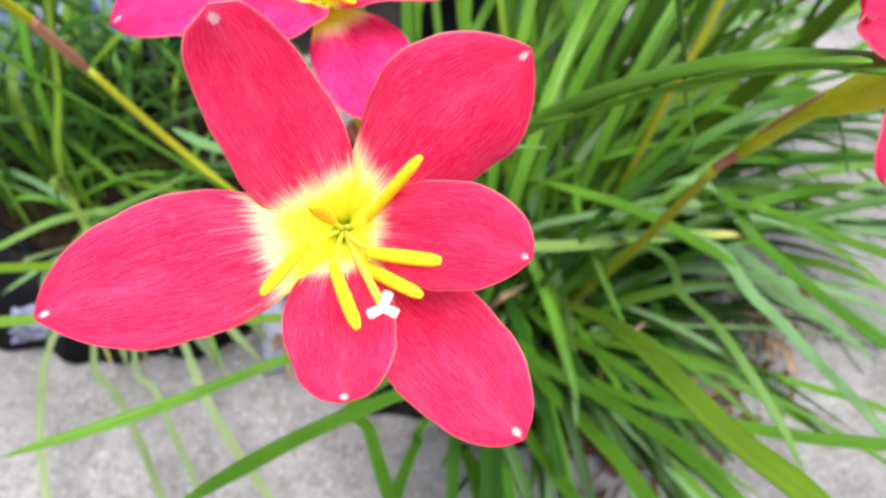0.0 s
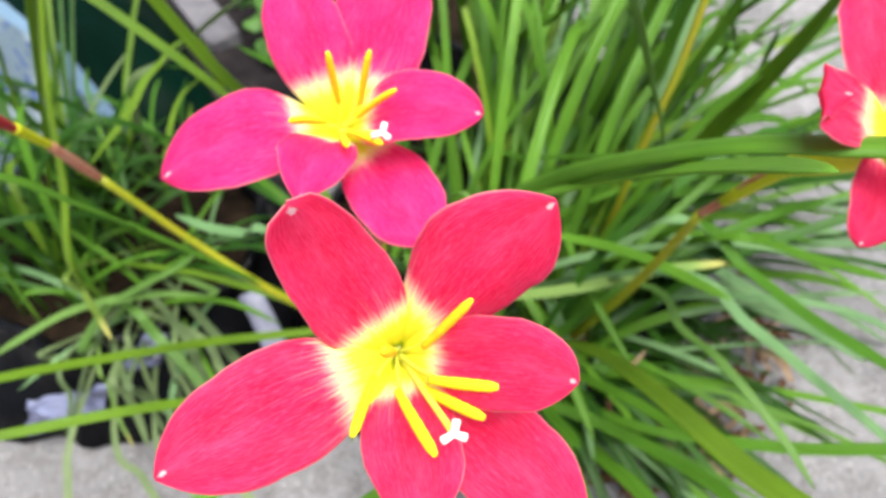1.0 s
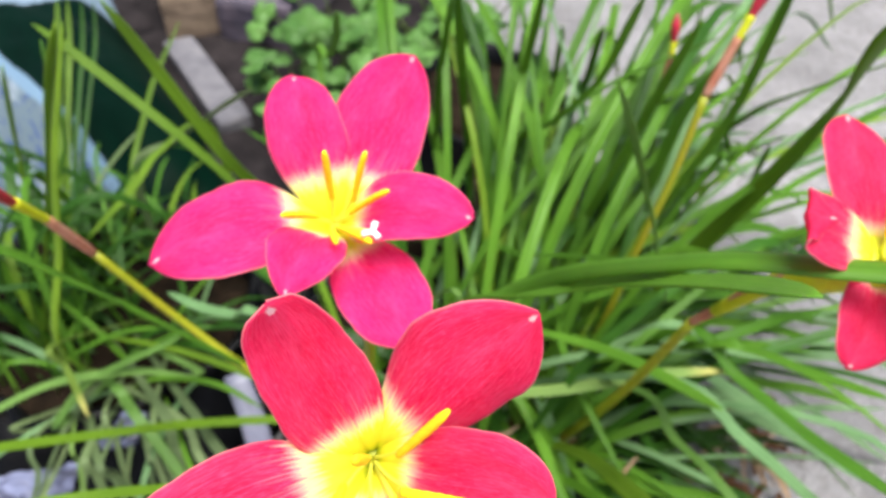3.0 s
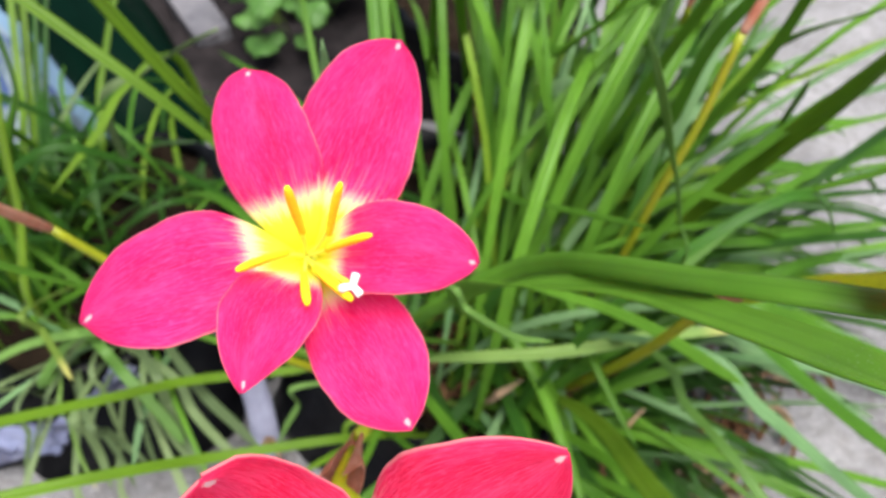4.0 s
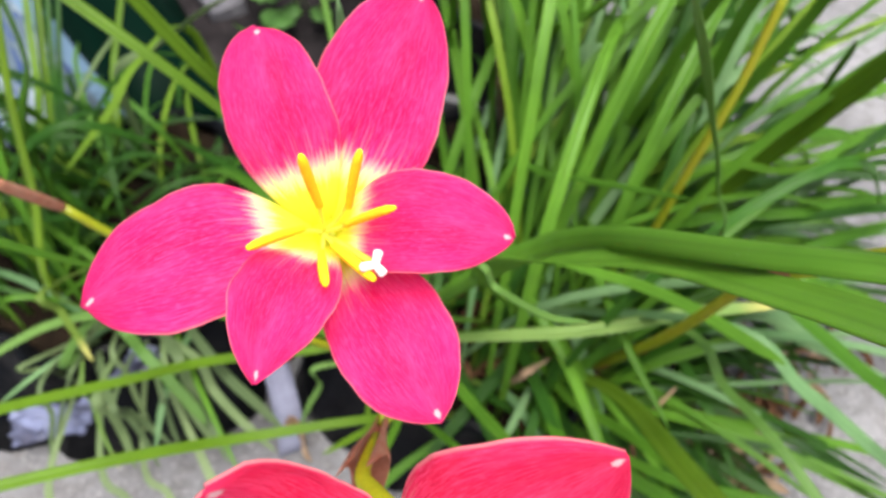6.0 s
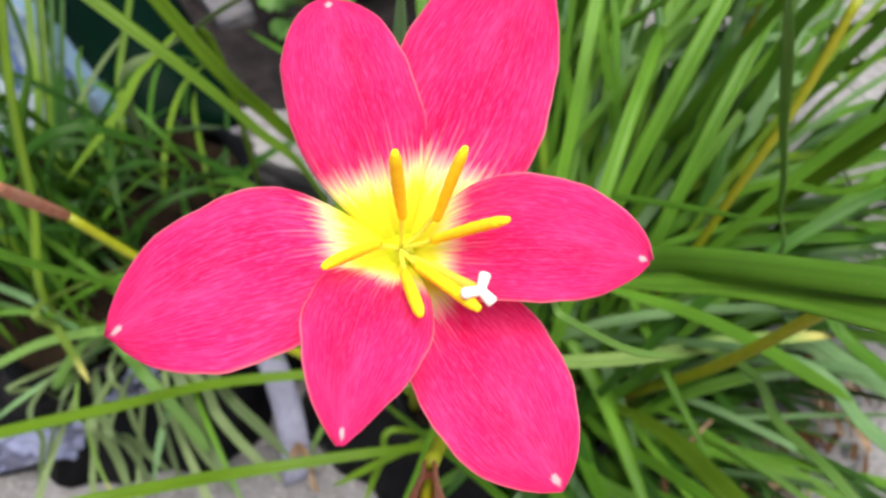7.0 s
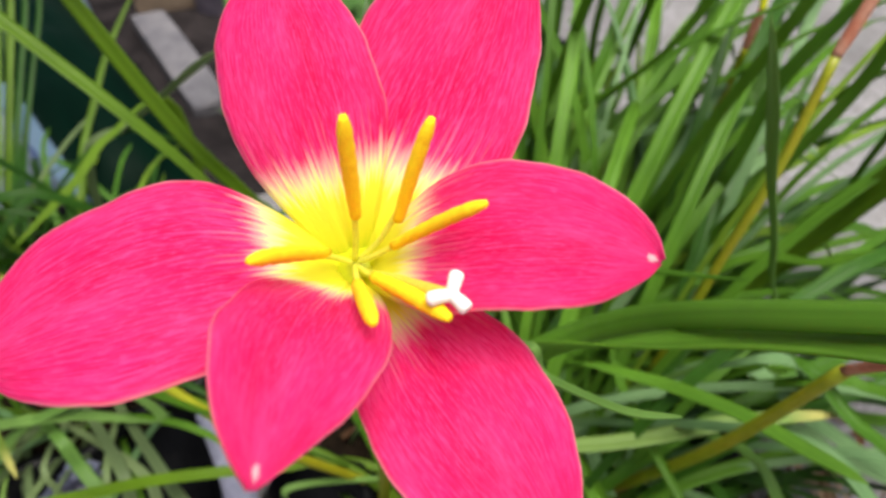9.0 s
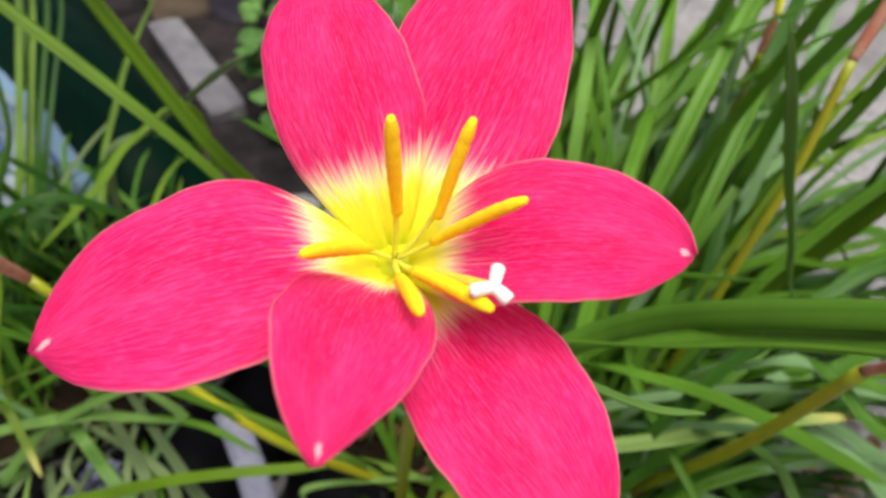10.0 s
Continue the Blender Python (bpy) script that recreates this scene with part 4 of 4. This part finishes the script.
long_leaf(CROWN, [(0.129, 0.161, 0.158), (0.150, 0.150, 0.171), (0.167, 0.133, 0.179), (0.182, 0.118, 0.187), (0.190, 0.110, 0.192)], 0.0056)
long_leaf(CROWN, [(0.052, 0.137, 0.085), (0.071, 0.113, 0.102), (0.087, 0.092, 0.120), (0.099, 0.071, 0.137), (0.105, 0.061, 0.146)], 0.0058)
long_leaf(CROWN, [(-0.017, 0.155, 0.097), (-0.003, 0.130, 0.109), (0.010, 0.108, 0.122), (0.023, 0.088, 0.136), (0.029, 0.079, 0.143)], 0.0054)
long_leaf(CROWN, [(0.043, 0.135, 0.083), (0.046, 0.111, 0.097), (0.049, 0.090, 0.110), (0.054, 0.072, 0.125), (0.056, 0.063, 0.133)], 0.0070)
long_leaf(CROWN, [(0.020, 0.303, 0.137), (0.015, 0.288, 0.193), (0.009, 0.269, 0.243), (0.005, 0.246, 0.286), (0.003, 0.234, 0.308)], 0.0049)
long_leaf(CROWN, [(0.036, 0.294, 0.130), (0.035, 0.283, 0.189), (0.039, 0.266, 0.242), (0.040, 0.244, 0.288), (0.040, 0.234, 0.310)], 0.0044)
long_leaf(CROWN, [(0.043, 0.293, 0.170), (0.061, 0.272, 0.217), (0.075, 0.247, 0.258), (0.077, 0.225, 0.298), (0.077, 0.213, 0.317)], 0.0050)
long_leaf(CROWN, [(0.080, 0.248, 0.128), (0.089, 0.243, 0.188), (0.096, 0.231, 0.242), (0.098, 0.213, 0.289), (0.099, 0.204, 0.312)], 0.0046)
long_leaf(CROWN, [(0.103, 0.227, 0.140), (0.120, 0.224, 0.204), (0.131, 0.215, 0.260), (0.130, 0.206, 0.308), (0.129, 0.202, 0.331)], 0.0051)
long_leaf(CROWN, [(0.114, 0.220, 0.157), (0.147, 0.200, 0.187), (0.172, 0.184, 0.219), (0.188, 0.170, 0.251), (0.195, 0.163, 0.267)], 0.0047)
long_leaf(CROWN, [(0.154, 0.276, 0.184), (0.167, 0.267, 0.228), (0.183, 0.246, 0.259), (0.194, 0.221, 0.286), (0.200, 0.209, 0.299)], 0.0036)
long_leaf(CROWN, [(0.000, 0.306, 0.154), (-0.004, 0.298, 0.197), (-0.003, 0.288, 0.236), (0.000, 0.275, 0.272), (0.002, 0.268, 0.290)], 0.0040)
long_leaf(MID, [(-0.085, 0.363, 0.191), (-0.074, 0.337, 0.217), (-0.064, 0.311, 0.242), (-0.058, 0.283, 0.267), (-0.055, 0.269, 0.279)], 0.0047)

long_leaf(CROWN, [(0.102, 0.200, 0.141), (0.137, 0.200, 0.153), (0.174, 0.202, 0.155), (0.241, 0.223, 0.145)], 0.0072)
long_leaf(CROWN, [(0.109, 0.199, 0.128), (0.155, 0.201, 0.130), (0.202, 0.204, 0.120), (0.262, 0.206, 0.098)], 0.0070)
long_leaf(CROWN, [(0.102, 0.245, 0.123), (0.151, 0.256, 0.131), (0.218, 0.266, 0.114), (0.289, 0.270, 0.093)], 0.0050)
long_leaf(CROWN, [(0.134, 0.218, 0.129), (0.175, 0.232, 0.139), (0.218, 0.246, 0.137), (0.262, 0.256, 0.132)], 0.0047)
long_leaf(CROWN, [(0.112, 0.186, 0.131), (0.156, 0.167, 0.119), (0.197, 0.144, 0.103), (0.241, 0.128, 0.081)], 0.0085, LEAF_PALE)
long_leaf(CROWN, [(0.154, 0.178, 0.090), (0.188, 0.167, 0.083), (0.229, 0.158, 0.065), (0.275, 0.152, 0.036)], 0.0075, LEAF_PALE)
long_leaf(CROWN, [(0.145, 0.179, 0.114), (0.190, 0.178, 0.102), (0.227, 0.180, 0.092), (0.262, 0.178, 0.079)], 0.0070)
long_leaf(CROWN, [(0.132, 0.235, 0.128), (0.170, 0.262, 0.147), (0.220, 0.288, 0.153), (0.269, 0.300, 0.150)], 0.0057)
long_leaf(CROWN, [(0.116, 0.239, 0.131), (0.171, 0.238, 0.119), (0.224, 0.237, 0.095), (0.282, 0.237, 0.083)], 0.0052)
long_leaf(CROWN, [(0.066, 0.215, 0.126), (0.069, 0.174, 0.134), (0.078, 0.137, 0.134), (0.094, 0.102, 0.122)], 0.0043)
long_leaf(CROWN, [(0.034, 0.179, 0.114), (0.052, 0.141, 0.112), (0.062, 0.106, 0.112), (0.070, 0.077, 0.105)], 0.0060)

leaf(plant_left, [LEFT + Vector((-0.03, -0.05, 0)), Vector((-0.223, 0.233, 0.171)), Vector((-0.196, 0.233, 0.236)), Vector((-0.168, 0.222, 0.293))], 0.0135, LEAF_OLIVE, nu=24)
leaf(plant_left, [LEFT + Vector((0.0, -0.04, 0)), Vector((-0.225, 0.240, 0.164)), Vector((-0.205, 0.249, 0.210)), Vector((-0.205, 0.264, 0.262))], 0.0075, None, nu=24)
leaf(plant_left, [LEFT + Vector((-0.05, -0.03, 0)), Vector((-0.245, 0.243, 0.152)), Vector((-0.232, 0.250, 0.211)), Vector((-0.216, 0.244, 0.259))], 0.0065, LEAF_OLIVE, nu=24)

long_leaf(LEFT_BACK, [(-0.2092, 0.2849, 0.1202), (-0.2138, 0.3198, 0.1406), (-0.2110, 0.3429, 0.1566), (-0.2052, 0.3710, 0.1776), (-0.1923, 0.4094, 0.2021)], 0.0042, LEAF_MID, to=plant_left)
long_leaf(LEFT_BACK, [(-0.2101, 0.3154, 0.1364), (-0.1702, 0.2970, 0.1759), (-0.1245, 0.2589, 0.2242), (-0.0871, 0.2157, 0.2672)], 0.0092, LEAF_MIST, to=plant_left, tip_from=0.88)
long_leaf(LEFT_BACK, [(-0.2691, 0.3291, 0.0916), (-0.2601, 0.3401, 0.1028), (-0.2444, 0.3565, 0.1196), (-0.2251, 0.3727, 0.1363)], 0.0042, LEAF_MIST, to=plant_left)
long_leaf(LEFT_BACK, [(-0.2590, 0.2924, 0.0977), (-0.2937, 0.3629, 0.0961), (-0.3062, 0.4209, 0.1250), (-0.3123, 0.4642, 0.1536), (-0.3148, 0.4900, 0.1791)], 0.0054, LEAF_MID, to=plant_left)
long_leaf(LEFT_BACK, [(-0.2424, 0.2781, 0.1124), (-0.2762, 0.3471, 0.1091), (-0.2863, 0.4032, 0.1363), (-0.2899, 0.4450, 0.1636), (-0.2922, 0.4698, 0.1880)], 0.0043, LEAF_SHADED, to=plant_left)
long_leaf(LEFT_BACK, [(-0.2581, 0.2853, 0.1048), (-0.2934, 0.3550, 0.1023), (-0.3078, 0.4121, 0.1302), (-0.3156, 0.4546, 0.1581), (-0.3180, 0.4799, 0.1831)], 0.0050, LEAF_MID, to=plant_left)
long_leaf(LEFT_BACK, [(-0.2320, 0.2710, 0.1198), (-0.2652, 0.3392, 0.1158), (-0.2730, 0.3944, 0.1421), (-0.2745, 0.4355, 0.1687), (-0.2768, 0.4597, 0.1926)], 0.0036, LEAF_SHADED, to=plant_left)
long_leaf(LEFT_BACK, [(-0.2575, 0.2995, 0.0908), (-0.2914, 0.3708, 0.0899), (-0.3112, 0.4297, 0.1194), (-0.3251, 0.4737, 0.1485), (-0.3277, 0.5001, 0.1746)], 0.0032, LEAF_SHADED, to=plant_left)


def bare_strip(p):
    """The strip in front of the clump, to the side, where the paving lies bare."""
    return p.x > 0.095 and p.y < 0.15


def tuft(ob, at, count, seed, spread, reach, low, high, ceiling_at, widths=(0.0035, 0.0075), toward=None, pale=0.13, clear=False, shaded=0.0, x_most=9.0, skip=None, olive=0.04):
    """Strap leaves that rise from one crown and arch outwards."""
    rnd = random.Random(seed)
    for k in range(count):
        a = rnd.uniform(0, 2 * math.pi) if toward is None else radians(rnd.gauss(*toward))
        r = spread * rnd.random() ** 0.5
        b = rnd.uniform(0, 2 * math.pi)
        foot = Vector(at) + Vector((r * math.cos(b), r * math.sin(b), -0.006))
        out = Vector((math.cos(a), math.sin(a), 0))
        long = reach * rnd.uniform(0.55, 1.15)
        rise = rnd.uniform(low, high) * long
        rise = min(rise, ceiling_at(foot + out * long * 0.7) - foot.z)
        bend = Vector((rnd.uniform(-1, 1), rnd.uniform(-1, 1), 0)) * 0.018
        droop = rnd.uniform(0.05, 0.65)
        points = [foot, foot + out * long * 0.25 + Vector((0, 0, rise * 0.74)) + bend * 0.3, foot + out * long * 0.66 + Vector((0, 0, rise)) + bend,
                  foot + out * long + Vector((0, 0, max(rise * (1 - droop * 0.8), 0.012 - foot.z))) + bend * 1.9]
        if skip and skip(points[2]):
            continue
        if points[2].x > x_most or clear and points[3].x < -0.03 and points[3].y < 0.22:
            continue
        # A share takes the darker leaf colour that stands in for shade.
        leaf(ob, points, rnd.uniform(*widths), LEAF_OLIVE if rnd.random() < olive else LEAF_PALE if rnd.random() < pale else LEAF_SHADED if rnd.random() < shaded else None, twist=rnd.uniform(-0.9, 0.9), fold=rnd.uniform(0.15, 0.45), nu=14)


# Low filler leaves get the darker colour, so gaps read as deep shade.
tuft(plant, CROWN, 30, 10, 0.07, 0.19, 0.1, 0.45, lambda p: 0.09, clear=True, pale=0.03, shaded=0.9, skip=bare_strip)
tuft(plant, CROWN, 36, 11, 0.065, 0.25, 0.15, 0.7, lambda p: 0.13 if p.y < 0.2 else 0.17, clear=True, pale=0.03, shaded=0.8, skip=bare_strip)
tuft(plant, CROWN, 30, 21, 0.06, 0.33, 0.25, 0.65, lambda p: 0.17, (0.003, 0.0065), toward=(20, 38), pale=0.42, shaded=0.3, skip=bare_strip)
tuft(plant, CROWN, 40, 22, 0.06, 0.34, 0.4, 0.95, lambda p: 0.28, (0.003, 0.0068), toward=(75, 28), pale=0.08, shaded=0.35, olive=0.0)
tuft(plant, CROWN + Vector((0.03, 0.02, 0)), 28, 23, 0.05, 0.30, 0.2, 0.5, lambda p: 0.13, (0.003, 0.0065), toward=(12, 22), pale=0.55, shaded=0.2, skip=bare_strip)
tuft(plant, CROWN + Vector((0.02, 0.04, 0)), 26, 24, 0.06, 0.30, 0.3, 0.6, lambda p: 0.16, (0.003, 0.007), toward=(45, 22), pale=0.25, shaded=0.5)
tuft(plant, CROWN + Vector((0.01, -0.03, 0)), 30, 25, 0.045, 0.19, 0.15, 0.5, lambda p: 0.085, (0.003, 0.0065), toward=(-48, 26), pale=0.2, clear=True, shaded=0.3)
tuft(plant, CROWN + Vector((0.05, 0.08, -0.01)), 80, 28, 0.07, 0.17, 0.1, 0.45, lambda p: 0.075, (0.003, 0.006), toward=(50, 60), pale=0.0, shaded=1.0, skip=bare_strip, olive=0.0)
tuft(plant, CROWN + Vector((0.02, 0.03, 0)), 15, 29, 0.06, 0.30, 0.6, 0.95, lambda p: 0.26, (0.003, 0.0065), toward=(52, 20), pale=0.12, shaded=0.2, olive=0.0)
tuft(plant, CROWN + Vector((0.045, -0.02, -0.01)), 60, 31, 0.04, 0.13, 0.1, 0.5, lambda p: 0.062, (0.003, 0.006), toward=(-15, 38), pale=0.0, shaded=1.0, olive=0.0)
tuft(plant, CROWN + Vector((0.03, 0.04, 0)), 26, 32, 0.06, 0.32, 0.5, 0.95, lambda p: 0.27, (0.0018, 0.0036), toward=(58, 22), pale=0.25, shaded=0.15, olive=0.3)
tuft(plant, MID, 14, 13, 0.04, 0.22, 0.3, 0.8, lambda p: 0.12 if p.y < 0.2 else 0.2, (0.003, 0.006), toward=(100, 60), clear=True)
tuft(plant_left, LEFT, 54, 15, 0.08, 0.11, 0.1, 0.6, lambda p: 0.10, (0.0025, 0.005), toward=(105, 75), pale=0.10, shaded=0.85)
tuft(plant_left, LEFT, 26, 12, 0.07, 0.12, 0.2, 0.8, lambda p: 0.09 if p.y < 0.24 else 0.08, (0.0025, 0.0045), toward=(95, 75), pale=0.12, shaded=0.7)
tuft(plant_left, (-0.165, 0.215, 0.05), 7, 26, 0.05, 0.15, 0.05, 0.3, lambda p: 0.075, (0.0018, 0.0038), toward=(-56, 22), pale=0.9, x_most=-0.122)
tuft(plant_left, LEFT + Vector((-0.02, -0.03, 0)), 9, 27, 0.05, 0.20, 0.9, 1.3, lambda p: 0.20, (0.004, 0.0075), toward=(185, 22), olive=0.15, shaded=0.55)
tuft(plant_left, LEFT, 12, 14, 0.07, 0.24, 0.5, 0.95, lambda p: 0.18, (0.0025, 0.005), toward=(185, 25), olive=0.15, shaded=0.55)
tuft(plant_left, LEFT + Vector((-0.01, -0.05, 0)), 18, 30, 0.045, 0.09, 1.0, 2.0, lambda p: 0.21, (0.003, 0.0065), toward=(105, 40), pale=0.05, shaded=0.6, olive=0.12)


# ---- the yard behind ----
def soil_bed():
    """Bare dark earth beyond the paving."""
    bm = bmesh.new()
    rows, nx, ny = [], 26, 22
    for i in range(nx + 1):
        row = []
        for j in range(ny + 1):
            u, v = i / nx, j / ny
            edge = min(u, 1 - u, v, 1 - v)
            x = -0.75 + 0.80 * u + 0.03 * noise.noise((u * 6, v * 6, 1)) * (edge < 0.08)
            y = 0.405 + 0.905 * v + 0.04 * noise.noise((u * 6, v * 6, 2)) * (edge < 0.08)
            z = -0.004 + 0.018 * smooth(0, 0.12, edge) + 0.008 * noise.noise((x * 25, y * 25, 0)) * smooth(0, 0.1, edge)
            row.append(bm.verts.new((x, y, z)))
        rows.append(row)
    for i in range(nx):
        for j in range(ny):
            bm.faces.new((rows[i][j], rows[i + 1][j], rows[i + 1][j + 1], rows[i][j + 1])).smooth = True
    tagged(part("soil_bed", bm, EARTH, None), "bare brown earth beside the paving", "soil", kind="structure")


soil_bed()


def sack():
    """A slumped printed plastic sack lying on its side."""
    ob = thing("plastic_sack", (-0.40, 0.56, 0.0), "printed dark green and white plastic sack lying slumped", "sack")
    n, d = Vector((0.83, 0.56, 0)), Vector((0.56, -0.83, 0))
    top, uvs, nu, nv = [], [], 44, 44
    for i in range(nu + 1):
        for j in range(nv + 1):
            x, y = 2 * i / nu - 1, 2 * j / nv - 1
            h = 0.075 * (1 - abs(x) ** 3.5) * (1 - abs(y) ** 5)
            h += 0.010 * noise.noise((x * 3, y * 4, 5)) * (1 - abs(x) ** 6) + 0.005 * abs(noise.noise((x * 9, y * 6, 8))) * (1 - x * x)
            p = Vector((-0.4166, 0.532, max(h, 0.0) + 0.018)) + n * (x * 0.133 * (1 + 0.04 * math.sin(y * 5))) + d * (y * 0.272 - 0.047 + 0.01 * math.sin(x * 6))
            top.append((p, Vector((0, 0, 1))))
            uvs.append((i / nu, j / nv))
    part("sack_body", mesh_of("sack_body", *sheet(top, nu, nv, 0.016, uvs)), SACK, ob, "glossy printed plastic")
    seam = [Vector((-0.4166, 0.532, 0.012)) + n * (x * 0.129) + d * 0.228 for x in (-1, -0.4, 0.3, 1)]
    verts, faces = tube(seam, lambda u: 0.004 + 0.001 * math.sin(u * 30), 24, 8, 0.6)
    part("seam", mesh_of("seam", verts, faces), PALE_BLOCK, ob, "pale stitched end seam")


sack()


def block(name, at, size, turn, material, label, category):
    """A worn, chipped block lying on the ground."""
    bm = bmesh.new()
    bmesh.ops.create_cube(bm, size=1.0)
    bmesh.ops.subdivide_edges(bm, edges=bm.edges[:], cuts=7, use_grid_fill=True)
    m = pose(at[0], at[1], at[2] + size[2] / 2, 0, 0, turn)
    for v in bm.verts:
        edge = sum(abs(c) > 0.49 for c in v.co)
        k = 1 - 0.02 * max(0, edge - 1) + 0.012 * noise.noise(v.co * 5 + Vector(at) * 9)
        v.co = m @ Vector((v.co.x * size[0] * k, v.co.y * size[1] * k, v.co.z * size[2] * k))
    ob = part(name, bm, material, None)
    return tagged(ob, label, category)


block("paving_block", (-0.272, 0.628, 0.0), (0.036, 0.205, 0.030), 33, PALE_BLOCK, "pale worn concrete block lying on the ground", "block")
block("brick", (-0.335, 0.86, 0.0), (0.11, 0.22, 0.07), 20, BROWN_BLOCK, "weathered brown brick behind the plants", "brick")
block("brick", (-0.215, 0.84, 0.0), (0.10, 0.21, 0.065), -12, DARK_BLOCK, "dark purplish-grey brick behind the plants", "brick")


grow_bag((0.045, 0.53, 0.0), 0.10, 0.082, 0.08, "small black plastic grow bag behind the lilies", 3, PLASTIC, "glossy creased black plastic bag")


def weed(at, count, spread, seed, label):
    """A low herb with soft, lobed leaves on thin stalks."""
    rnd = random.Random(seed)
    ob = thing("weed", at, label, "weed", "weeds")
    for k in range(count):
        a, r = rnd.uniform(0, 6.28), spread * rnd.random() ** 0.6
        p = Vector(at) + Vector((r * math.cos(a), r * math.sin(a), rnd.uniform(0.03, 0.10)))
        foot = Vector(at) + Vector((r * 0.35 * math.cos(a), r * 0.35 * math.sin(a), 0))
        size, spin = rnd.uniform(0.011, 0.021), rnd.uniform(0, 6.28)
        tilt = Vector((rnd.uniform(-0.4, 0.4), rnd.uniform(-0.7, 0.1), 1)).normalized()
        sx = tilt.orthogonal().normalized()
        sx = Matrix.Rotation(spin, 3, tilt) @ sx
        sy = tilt.cross(sx)
        top, uvs, nu, nv = [], [], 5, 24
        for i in range(nu + 1):
            for j in range(nv + 1):
                t = 2 * math.pi * j / nv
                rr = (0.03 + 0.97 * i / nu) * size * (0.72 + 0.28 * abs(math.cos(1.5 * t)) ** 0.7) * (1 + 0.05 * math.sin(9 * t))
                top.append((p + sx * rr * math.cos(t) + sy * rr * math.sin(t) * 0.9 + tilt * (0.15 * rr * math.cos(3 * t) - 2.0 * rr * rr / size * 0.12), tilt))
                uvs.append((0.3 + 0.5 * i / nu, 0.5 + 0.3 * math.sin(t)))
        ob_leaf = part("leaf", mesh_of("leaf", *sheet(top, nu, nv, 0.0004, uvs)), WEED_LEAF, ob)
        verts, faces = tube([foot, foot.lerp(p, 0.5) + Vector((0, 0, 0.012)), p], lambda u: 0.0009, 8, 6)
        part("leaf_stalk", mesh_of("leaf_stalk", verts, faces), WEED_LEAF, ob_leaf)


weed((-0.12, 0.70, 0.0), 34, 0.12, 31, "low soft-leaved green weed growing on the concrete")
weed((0.02, 0.74, 0.0), 28, 0.11, 32, "low soft-leaved green weed behind the lilies")
weed((-0.135, 0.585, 0.0), 26, 0.075, 34, "low soft-leaved green weed beside a broken brick")
weed((-0.03, 0.64, 0.0), 24, 0.07, 35, "low soft-leaved green weed next to a black grow bag")
weed((-0.235, 0.80, 0.065), 9, 0.05, 33, "small bright green weed beside the bricks")


def litter(name, label, spots, count, seed, material):
    """Dry bits of leaf and root lying about, one mesh of many scraps."""
    rnd = random.Random(seed)
    verts, faces, uvs = [], [], []
    for k in range(count):
        cx, cy, spread, z0 = spots[k % len(spots)]
        p = Vector((rnd.gauss(cx, spread), rnd.gauss(cy, spread), z0 + rnd.uniform(0.003, 0.008)))
        a, long = rnd.uniform(0, 6.28), rnd.uniform(0.010, 0.035)
        d = Vector((math.cos(a), math.sin(a), rnd.uniform(-0.1, 0.15))) * long
        side = Vector((-math.sin(a), math.cos(a), 0))
        v, f, w = blade_mesh([p - d / 2, p + side * rnd.uniform(-0.004, 0.004) + Vector((0, 0, rnd.uniform(0, 0.005))), p + d / 2], rnd.uniform(0.001, 0.006), fold=rnd.uniform(0.3, 0.9), twist=rnd.uniform(-2, 2), nu=6)
        faces += [tuple(q + len(verts) for q in quad) for quad in f]
        verts += v
        uvs += w
    tagged(part(name, mesh_of(name, verts, faces, uvs), material, None), label, "dry leaves", kind="stuff")


litter("leaf_litter", "dry brown leaf scraps and roots on the concrete", [(0.10, 0.10, 0.028, 0), (0.155, 0.125, 0.02, 0), (0.20, 0.18, 0.03, 0)], 170, 41, ROOTS)
litter("leaf_litter", "dry brown scraps on the soil in the bags", [(0.05, 0.17, 0.03, 0.053), (0.0, 0.2, 0.03, 0.053)], 120, 42, ROOTS)
dry = thing("dry_leaf", (0.040, 0.375, 0.0), "single curled tan dry leaf standing among the blades", "dry leaf")
leaf(dry, [(0.040, 0.372, 0.001), (0.0275, 0.330, 0.112), (0.0260, 0.3295, 0.129), (0.0230, 0.3215, 0.146), (0.0190, 0.3300, 0.163)], 0.0075, DRY, fold=0.7, twist=0.5)
litter("leaf_litter", "reddish-brown dead leaf bases at the foot of the clump", [(0.208, 0.181, 0.011, 0.02), (0.143, 0.125, 0.011, 0.02), (0.163, 0.115, 0.011, 0.02), (0.102, 0.181, 0.011, 0.02), (0.096, 0.177, 0.011, 0.02)], 70, 43, DRY)


def dead_curl(points, width, label):
    """A dead leaf end, curled and brown."""
    ob = thing("dry_leaf", points[0], label, "dry leaf", "dry leaves")
    leaf(ob, points, width, DRY, fold=0.7, twist=2.0)


dead_curl([(0.019, 0.159, 0.043), (0.030, 0.143, 0.081), (0.036, 0.144, 0.094), (0.047, 0.149, 0.097)], 0.004, "small curled brown dead leaf among the stalks")
dead_curl([(0.109, 0.140, 0.029), (0.106, 0.131, 0.072), (0.109, 0.133, 0.079), (0.115, 0.139, 0.084)], 0.004, "limp brown dead leaf beside the grow bag")
dead_curl([(-0.1087, 0.1363, 0.012), (-0.1005, 0.1412, 0.026), (-0.0939, 0.1333, 0.028), (-0.0930, 0.1269, 0.020), (-0.0900, 0.1194, 0.010)], 0.007, "curled tan dead leaf on the paving beside the grow bag")
